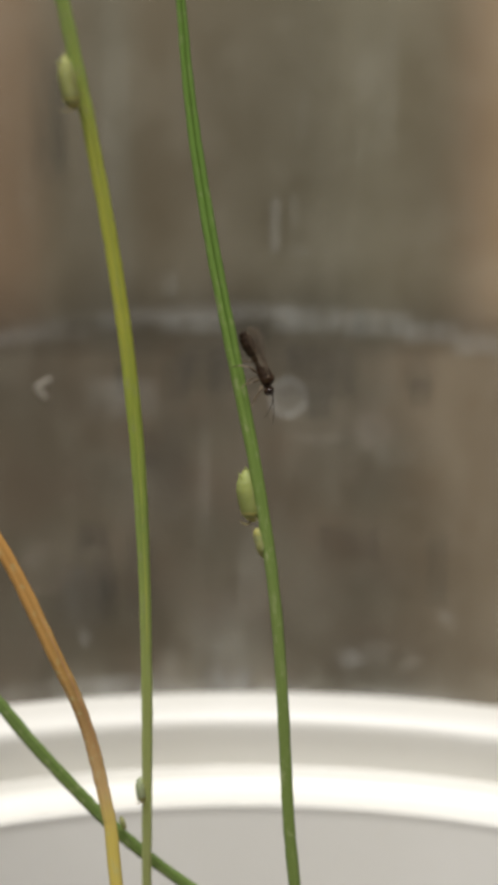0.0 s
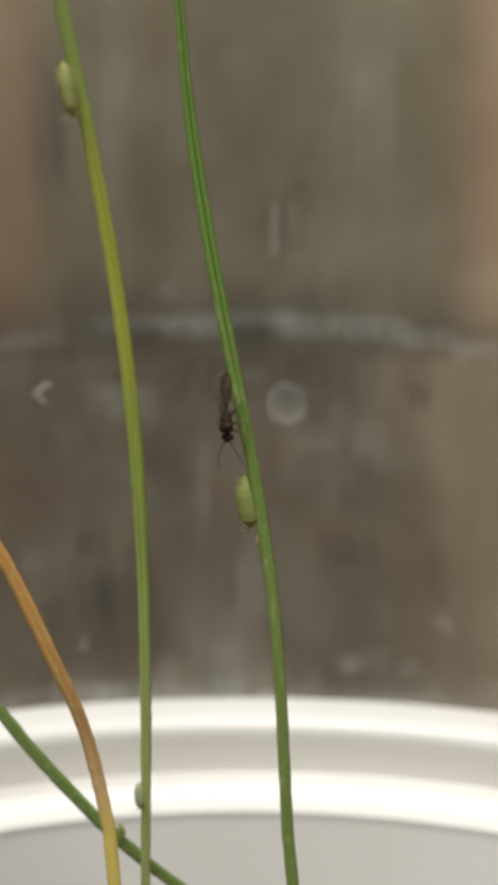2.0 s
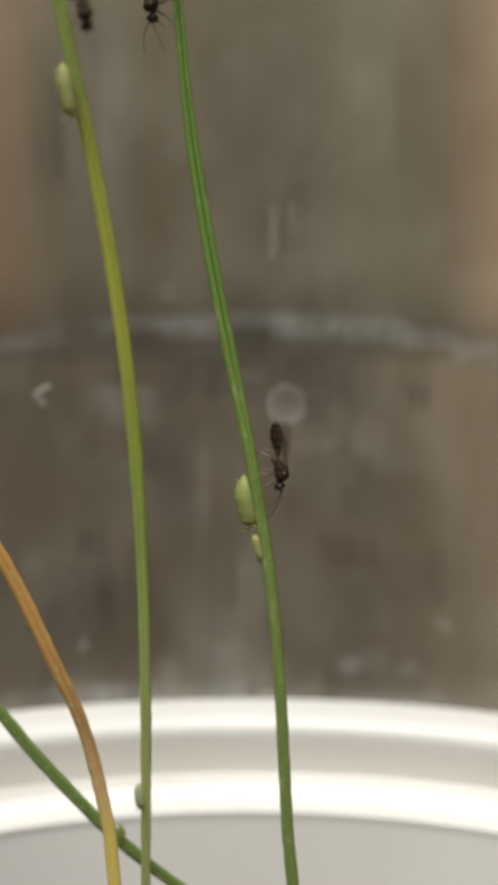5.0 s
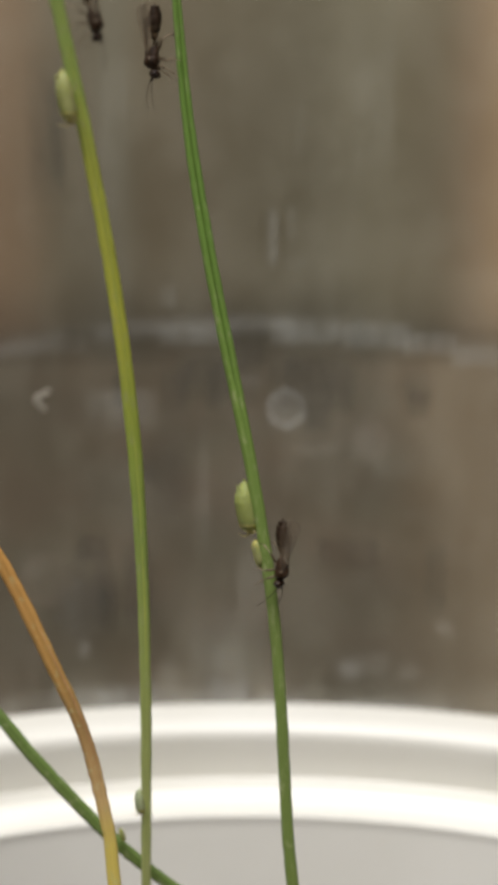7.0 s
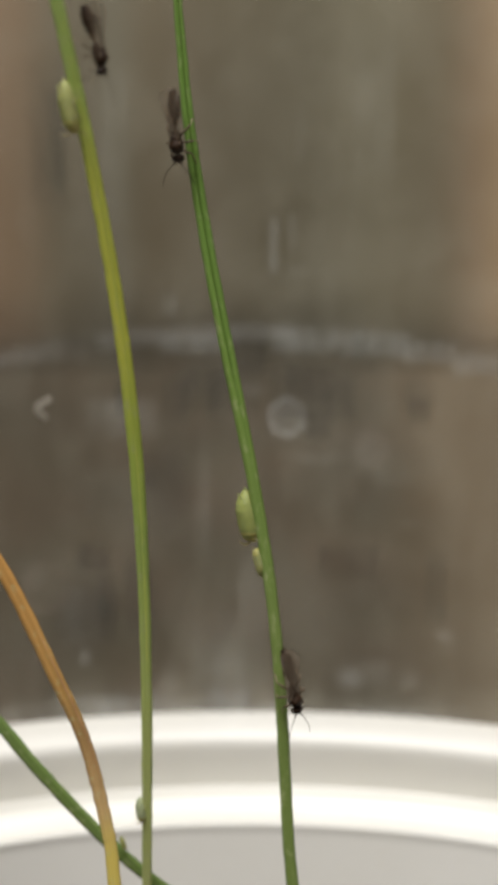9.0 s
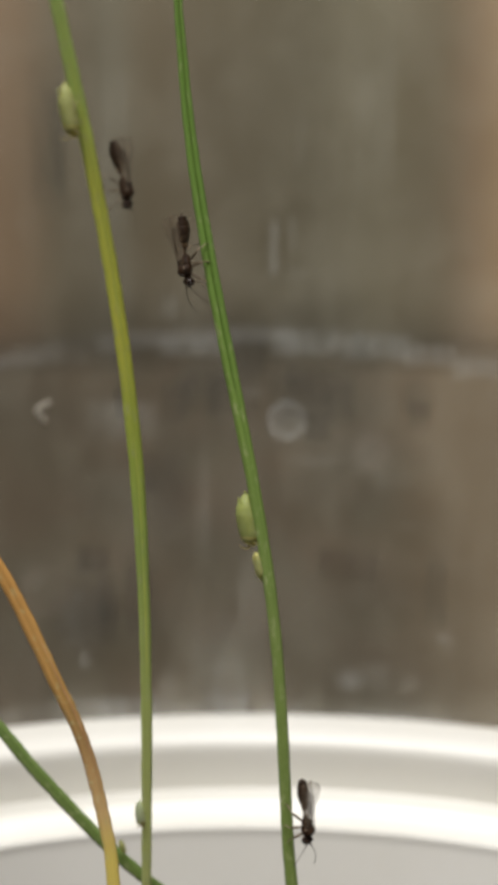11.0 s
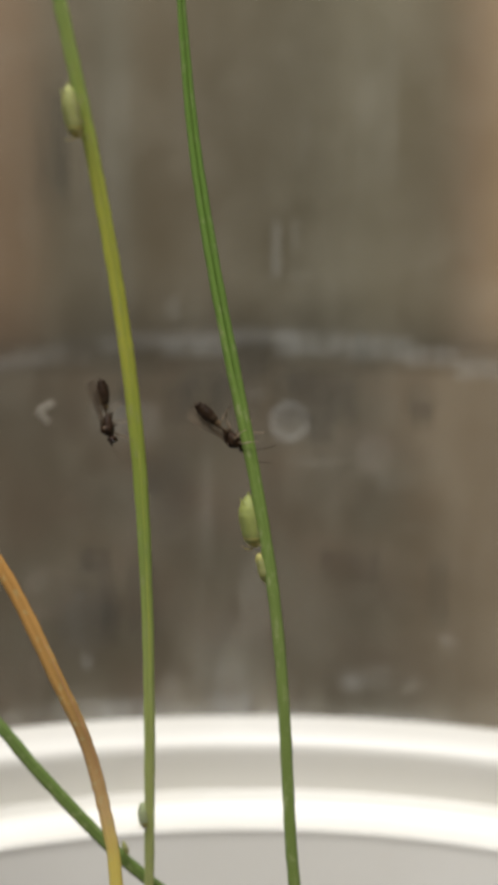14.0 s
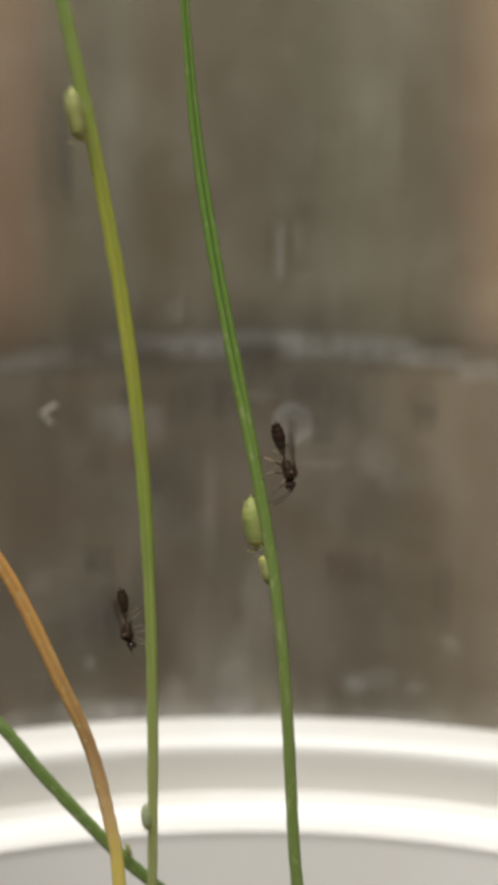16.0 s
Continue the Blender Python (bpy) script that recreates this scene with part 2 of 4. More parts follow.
def table_material():
    """Dull grey brown wood, with a paler tan strip running away at one side."""
    m, nt, b, co = blank("grey_table")
    o = co.outputs["Object"]
    n1, n2 = noise_of(nt, stretched(nt, o, 16, 7, 1), 1.0, 5), noise_of(nt, stretched(nt, o, 90, 30, 1), 1.0, 4)
    col = mixed(nt, ramp(nt, n1, [(0.35, (0, 0, 0)), (0.65, (1, 1, 1))]), (0.0358, 0.0264, 0.0128), (0.0565, 0.0407, 0.0188))
    col = mixed(nt, calc(nt, "MULTIPLY", n2, 0.25), col, (0.032, 0.0255, 0.0155))
    n3 = noise_of(nt, stretched(nt, o, 38, 15, 1), 1.0, 3)
    col = mixed(nt, 1.0, col, ramp(nt, n3, [(0.36, (0.61, 0.67, 0.58)), (0.52, (0.69, 0.66, 0.575)), (0.66, (0.83, 0.65, 0.51))]), "MULTIPLY")
    sep = nt.nodes.new("ShaderNodeSeparateXYZ")
    nt.links.new(o, sep.inputs[0])
    side = calc(nt, "ADD", calc(nt, "SUBTRACT", sep.outputs[0], calc(nt, "MULTIPLY", sep.outputs[1], 0.075)), calc(nt, "MULTIPLY", calc(nt, "SUBTRACT", n1, 0.5), 0.02))
    col = mixed(nt, ramp(nt, calc(nt, "MULTIPLY", side, 10.0), [(0.0, (0.12,) * 3), (0.26, (1, 1, 1))]), col, (0.092, 0.066, 0.036))
    nt.links.new(col, b.inputs["Base Color"])
    b.inputs["Roughness"].default_value = 0.85
    bump(nt, b, n2, 0.5, 0.0002)
    return m


WHITE, CLEAR = white_plastic(), clear_plastic()
SOIL = body_material("potting_soil", (0.07, 0.045, 0.03), (0.02, 0.013, 0.009), 0.95, 500, relief=0.0003)
TABLE = table_material()
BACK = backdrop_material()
FILM = residue_material("dried_film", (0.784, 0.794, 0.784), 0.18, 500, 0.1)
FAINT = residue_material("faint_film", (0.739, 0.718, 0.653), 0.085, 400, 0.1)
# see-through dark patch, added to darken what is seen behind the wall
DARKPATCH = residue_material("dark_patch", (0.03, 0.028, 0.026), 0.40, 300, 0.1)
BAND = residue_material("dried_tide_mark", (0.784, 0.794, 0.784), 0.10, 300, 0.1, band=True)
STREAK = streak_material("wiped_film", (0.739, 0.762, 0.739), 0.17)
WISP = streak_material("thin_wiped_film", (0.718, 0.729, 0.675), 0.065)
# streaky dark patch, added where the view behind has to be darker
SHADE = streak_material("dark_streaky_patch", (0.035, 0.036, 0.030), 0.46)
RING = residue_material("dried_ring", (0.45, 0.34, 0.27), 0.16, 1200, ring=1.0)
DROP = residue_material("dried_drop", (0.784, 0.805, 0.794), 0.32, 1200, ring=1.0)
FLAKE = body_material("pale_flake", (0.337, 0.307, 0.256), (0.266, 0.241, 0.194), 0.6, 2500)
LEAF = blade_material("green_blade", [(0.0, (0.261, 0.336, 0.097)), (0.35, (0.281, 0.370, 0.108)), (0.55, (0.261, 0.389, 0.090)), (0.68, (0.236, 0.386, 0.087)), (0.85, (0.236, 0.389, 0.087)), (1.0, (0.261, 0.402, 0.102))], 0.45, 0.5, 0.2)
YELLOW = blade_material("yellowing_blade", [(0.0, (0.79, 0.80, 0.38)), (0.22, (0.71, 0.76, 0.30)), (0.36, (0.58, 0.69, 0.205)), (0.42, (0.506, 0.641, 0.170)), (0.50, (0.607, 0.721, 0.142)), (0.60, (0.833, 0.821, 0.142)), (0.74, (0.788, 0.811, 0.152)), (0.82, (0.607, 0.755, 0.213)), (1.0, (0.596, 0.764, 0.284))], 0.45, 0.55, 0.2)
DRY = blade_material("withered_blade", [(0.0, (0.82, 0.67, 0.170)), (0.20, (0.82, 0.63, 0.160)), (0.31, (0.74, 0.49, 0.225)), (0.42, (0.60, 0.36, 0.155)), (0.50, (0.462, 0.271, 0.105)), (0.62, (0.564, 0.316, 0.099)), (0.75, (0.630, 0.338, 0.105)), (1.0, (0.643, 0.316, 0.086))], 0.22, 0.6, 0.15)
STALK = blade_material("dull_green_blade", [(0.0, (0.206, 0.293, 0.081)), (0.5, (0.217, 0.308, 0.087)), (1.0, (0.217, 0.315, 0.092))], 0.4, 0.5, 0.15)
YELLOWRIB = body_material("yellow_rib", (0.72, 0.74, 0.15), (0.60, 0.67, 0.13), 0.55, 1500, 0.15)
DRYEDGE = body_material("brown_edge", (0.550, 0.312, 0.141), (0.396, 0.210, 0.091), 0.6, 1500, 0.1)
VEIN = body_material("dark_midrib", (0.098, 0.188, 0.023), (0.080, 0.150, 0.016), 0.5, 1500, 0.1)
APHID = body_material("aphid_skin", (0.40, 0.44, 0.148), (0.325, 0.375, 0.12), 0.5, 1500, 0.25, 0.3, relief=0.00004, soft=0.45)
APHIDPALE = body_material("pale_aphid_skin", (0.49, 0.50, 0.21), (0.36, 0.39, 0.135), 0.55, 1500, 0.3, 0.3, relief=0.00004, soft=0.45)
APHIDHEAD = body_material("aphid_head", (0.62, 0.575, 0.20), (0.50, 0.465, 0.15), 0.5, 1800, 0.3, 0.3, soft=0.4)
SKIN = body_material("cast_skin", (0.62, 0.68, 0.43), (0.47, 0.53, 0.32), 0.5, 1800, 0.5)
LIMB = body_material("aphid_limb", (0.60, 0.53, 0.28), (0.40, 0.34, 0.16), 0.5, 3000, 0.35)
EYE = body_material("dark_eye", (0.02, 0.008, 0.006), (0.012, 0.006, 0.005), 0.25, 4000)
BLACK = body_material("wasp_black", (0.052, 0.0255, 0.0115), (0.015, 0.0075, 0.0038), 0.5, 6000, spec=0.22, relief=0.00003)
BROWN = body_material("wasp_brown", (0.046, 0.0235, 0.011), (0.017, 0.0085, 0.0043), 0.5, 4500, spec=0.3, relief=0.00002)
GLOSSY = body_material("wasp_plate", (0.038, 0.019, 0.0082), (0.015, 0.0075, 0.0033), 0.5, 4500, spec=0.3, relief=0.00001)
BANDLIGHT = body_material("wasp_pale_band", (0.046, 0.028, 0.014), (0.024, 0.014, 0.007), 0.45, 4500, spec=0.3)
TAWNY = body_material("wasp_tawny", (0.14, 0.09, 0.045), (0.07, 0.043, 0.021), 0.45, 4000, 0.15)
PALE = body_material("wasp_cream", (0.26, 0.195, 0.125), (0.15, 0.105, 0.065), 0.45, 4000, 0.2)
FEELER = body_material("wasp_antenna", (0.040, 0.024, 0.012), (0.020, 0.012, 0.007), 0.6, 4000, spec=0.2)
LEG = body_material("wasp_leg", (0.25, 0.19, 0.125), (0.09, 0.062, 0.036), 0.5, 2500, 0.3, 0.3)
LEGPALE = body_material("wasp_shin", (0.50, 0.405, 0.30), (0.30, 0.23, 0.155), 0.45, 2500, 0.4, 0.3)


def wing_material():
    m, nt, b, co = blank("smoky_wing")
    n = noise_of(nt, stretched(nt, co.outputs["Object"], 900, 6000, 900), 1.0, 3)
    nt.links.new(ramp(nt, n, [(0.35, (0.20, 0.145, 0.098)), (0.65, (0.33, 0.255, 0.185))]), b.inputs["Base Color"])
    b.inputs["Roughness"].default_value = 0.35
    through_light(nt, b, (0.30, 0.25, 0.20), 0.4)
    clear_mix(nt, nt.nodes["Mix Shader"], calc(nt, "ADD", calc(nt, "MULTIPLY", n, 0.42), 0.13))
    return m


WING = wing_material()


# ---- mesh helpers ----
def part(name, bm, material, parent=None, label=""):
    bmesh.ops.recalc_face_normals(bm, faces=bm.faces)
    me = bpy.data.meshes.new(name)
    bm.to_mesh(me)
    bm.free()
    for p in me.polygons:
        p.use_smooth = True
    me.materials.append(material)
    ob = new(name, me)
    if parent:
        ob.parent = parent
    if label:
        tagged(ob, label)
    return ob


def spline(pts, n):
    """Catmull-Rom through a few points, n steps in each span."""
    p = [Vector(q) for q in pts]
    p = [2 * p[0] - p[1]] + p + [2 * p[-1] - p[-2]]
    out = []
    for i in range(1, len(p) - 2):
        a, b, c, d = p[i - 1:i + 3]
        for k in range(n):
            t = k / n
            out.append(0.5 * (2 * b + (c - a) * t + (2 * a - 5 * b + 4 * c - d) * t * t + (3 * b - a - 3 * c + d) * t ** 3))
    return out + [p[-2]]


def sweep(bm, path, profile, facing=(0, -1, 0), closed=True, uv=None):
    """Rings of profile(s) -> [(across, out)] along the path; s runs from 0 to 1."""
    rings, n = [], len(path)
    for i, q in enumerate(path):
        d = (path[min(i + 1, n - 1)] - path[max(i - 1, 0)]).normalized()
        side = d.cross(Vector(facing))
        side = side.normalized() if side.length > 1e-6 else d.orthogonal().normalized()
        out = side.cross(d).normalized()
        rings.append([bm.verts.new(q + side * a + out * b) for a, b in profile(i / (n - 1))])
    k = len(rings[0])
    for i in range(n - 1):
        for j in range(k):
            f = bm.faces.new((rings[i][j], rings[i][(j + 1) % k], rings[i + 1][(j + 1) % k], rings[i + 1][j]))
            if uv:
                for lp, (ii, jj) in zip(f.loops, ((i, j), (i, j + 1), (i + 1, j + 1), (i + 1, j))):
                    lp[uv].uv = (jj / k, ii / (n - 1))
    bm.faces.new(rings[0][::-1])
    bm.faces.new(rings[-1])
    return rings


def circle(r, k=8, flat=1.0):
    return [(r * math.cos(2 * math.pi * j / k), flat * r * math.sin(2 * math.pi * j / k)) for j in range(k)]


def limb(bm, pts, r0, r1, k=6, n=5):
    sweep(bm, spline(pts, n), lambda s: circle((r0 + (r1 - r0) * s), k), (0.3, 0.2, 0.93))


def pod(bm, stations, k=16):
    """A rounded body along x: stations of (x, half width, half height, rise)."""
    st = spline([Vector((x, w, h)) for x, w, h, c in stations], 4)
    ri = spline([Vector((x, c, 0)) for x, w, h, c in stations], 4)
    rings = []
    for q, c in zip(st, ri):
        rings.append([bm.verts.new((q.x, max(q.y, 1e-6) * math.cos(a), c.y + max(q.z, 1e-6) * math.sin(a)))
                      for a in (2 * math.pi * j / k for j in range(k))])
    for r, s in zip(rings, rings[1:]):
        for j in range(k):
            bm.faces.new((r[j], r[(j + 1) % k], s[(j + 1) % k], s[j]))
    bm.faces.new(rings[0][::-1])
    bm.faces.new(rings[-1])


def ball(bm, c, r, k=10, sx=1.0, sy=1.0, sz=1.0):
    bmesh.ops.create_uvsphere(bm, u_segments=k, v_segments=k - 2, radius=1.0,
                              matrix=Matrix.Translation(c) @ Matrix.Diagonal((r * sx, r * sy, r * sz, 1)))


def lathe(bm, profile, k=160, a0=0.0, a1=360.0):
    """Turns a closed outline of (radius, height) round the z axis; angle 0 points along +y."""
    full = a1 - a0 >= 360
    steps = k if full else k + 1
    rings = []
    for i in range(steps):
        a = radians(a0 + (a1 - a0) * i / k)
        rings.append([bm.verts.new((r * math.sin(a), r * math.cos(a), z)) for r, z in profile])
    for i in range(k):
        r, s = rings[i], rings[(i + 1) % steps]
        for j in range(len(profile)):
            bm.faces.new((r[j], r[(j + 1) % len(profile)], s[(j + 1) % len(profile)], s[j]))
    if not full:
        bm.faces.new(rings[0])
        bm.faces.new(rings[-1][::-1])


def rounded(points, r, n=5):
    """An outline with its corners rounded by r."""
    out = []
    for i, p in enumerate(points):
        a, p, c = Vector(points[i - 1]), Vector(p), Vector(points[(i + 1) % len(points)])
        q = min(r, (a - p).length * 0.45, (c - p).length * 0.45)
        s, e = p + (a - p).normalized() * q, p + (c - p).normalized() * q
        for k in range(n + 1):
            t = k / n
            out.append(tuple((1 - t) ** 2 * s + 2 * t * (1 - t) * p + t * t * e))
    full = []  # close loops at the ends of the straight runs keep them flat
    for a, b in zip(out, out[1:] + out[:1]):
        full.append(a)
        a, b = Vector(a), Vector(b)
        if (b - a).length > 1.2 * r:
            full += [tuple(a.lerp(b, k)) for k in (0.06, 0.5, 0.94)]
    return full


# ---- the large structure ----
AXIS = (0.0, 47.0 * MM)

bm = bmesh.new()
bmesh.ops.create_grid(bm, x_segments=40, y_segments=40, size=1.0)
table = part("ground", bm, TABLE)
tagged(table, "dull grey brown table top under the cup", "table top", kind="structure")

bm = bmesh.new()
bmesh.ops.create_cube(bm, size=1.0, matrix=Matrix.Translation((0, 0.01, 0.35)) @ Matrix.Diagonal((1.4, 0.02, 0.7, 1)))
bmesh.ops.bevel(bm, geom=bm.edges[:], offset=0.004, segments=2, affect="EDGES")
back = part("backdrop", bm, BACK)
for p in back.data.polygons:
    p.use_smooth = False
back.location = (0, 0.90, 0)
tagged(back, "blurred brown and grey interior far behind the cage", "backdrop", kind="structure")

# white stepped cup: a foot, a wide rim and an inner step, turned in one mould
cup_ob = new("cup")
cup_ob.location = (AXIS[0], AXIS[1], 0.0)
tagged(cup_ob, "white plastic cup with a stepped, rounded rim", "cup")
R1, R2 = 28.7, 26.15
for name, outline, r in (
        ("rim", [(33.6, 52.2), (33.5, 54.85), (R1 + 2.2, 54.86), (R1 + 1.6, 54.74), (R1 + 1.22, 54.48), (R1 + 1.12, 54.1), (R1 + 1.22, 53.5), (R1 + 1.95, 50.8), (R1 + 3.0, 50.8)], 0.6),
        ("step", [(R1 + 2.7, 51.0), (R1 + 2.2, 51.96), (R1 + 1.56, 51.9), (R1 + 1.46, 51.55), (R1 + 1.26, 51.22), (R1 + 0.92, 51.03), (R1 + 0.4, 50.97), (R1 - 0.2, 51.0), (R1 - 0.9, 51.17), (R2 + 0.6, 51.36), (R2 + 0.65, 50.9), (R2 + 0.05, 44.0), (R2 + 2.4, 44.0), (R1 + 1.4, 49.6)], 1.1),
        ("body", [(R1 + 1.5, 50.5), (R2 + 1.9, 49.0), (R2 + 1.75, 44.0), (R2 - 0.6, 20.0), (R2 - 1.2, 3.0), (0.001, 3.0), (0.001, 0.0), (R2 + 1.4, 0.0), (R1 + 1.9, 50.5)], 0.04)):
    bm = bmesh.new()
    lathe(bm, [(max(a, 0.001) * MM, z * MM) for a, z in rounded(outline, r)], 180)
    part(name, bm, WHITE, cup_ob)

bm = bmesh.new()
bmesh.ops.create_circle(bm, cap_ends=True, radius=(25.3 - 0.2) * MM, segments=64)
bmesh.ops.subdivide_edges(bm, edges=bm.edges, cuts=1)
for f in list(bm.faces):
    bmesh.ops.poke(bm, faces=[f])
soil = part("soil", bm, SOIL)
soil.location = (AXIS[0], AXIS[1], 42 * MM)
tagged(soil, "dark potting soil filling the white cup", "soil", kind="stuff")

# clear wall standing on the rim, open towards the camera
bm = bmesh.new()
lathe(bm, rounded([(32.7 * MM, 0), (33.1 * MM, 0), (33.1 * MM, 0.1), (32.7 * MM, 0.1)], 0.00008, 2), 120, -88, 88)
cage = part("wall_clear", bm, CLEAR)
cage.location = (AXIS[0], AXIS[1], 55 * MM)
cage.visible_shadow = False
tagged(cage, "scuffed clear plastic cage wall standing on the white cup", "cage wall", kind="structure")


def on_wall(name, azimuth, height, wide, tall, material, lean=0.0, dip=0.0, label="", n=10):
    """A thin patch of dried residue, and a darkening patch too, that follows the wall; sizes in millimetres."""
    bm = bmesh.new()
    uv = bm.loops.layers.uv.new("UVMap")
    R = 32.66
    grid = {}
    for i in range(n + 1):
        for j in range(n + 1):
            u, v = i / n - 0.5, j / n - 0.5
            x = u * wide + v * tall * math.tan(radians(lean))
            z = v * tall - dip * (2 * u) ** 2
            a = radians(azimuth) + x / R
            for d in (0, 1):
                grid[i, j, d] = bm.verts.new(((R - 0.03 * d) * MM * math.sin(a), (R - 0.03 * d) * MM * math.cos(a), (height + z - 55) * MM))
    for i in range(n):
        for j in range(n):
            f = bm.faces.new([grid[a, b, 1] for a, b in ((i, j), (i + 1, j), (i + 1, j + 1), (i, j + 1))])
            for lp, (a, b) in zip(f.loops, ((i, j), (i + 1, j), (i + 1, j + 1), (i, j + 1))):
                lp[uv].uv = (a / n, b / n)
    for v in [v for v in bm.verts if not v.link_faces]:
        bm.verts.remove(v)
    ob = part(name, bm, material, cage, label)
    ob.visible_shadow = False
    return ob


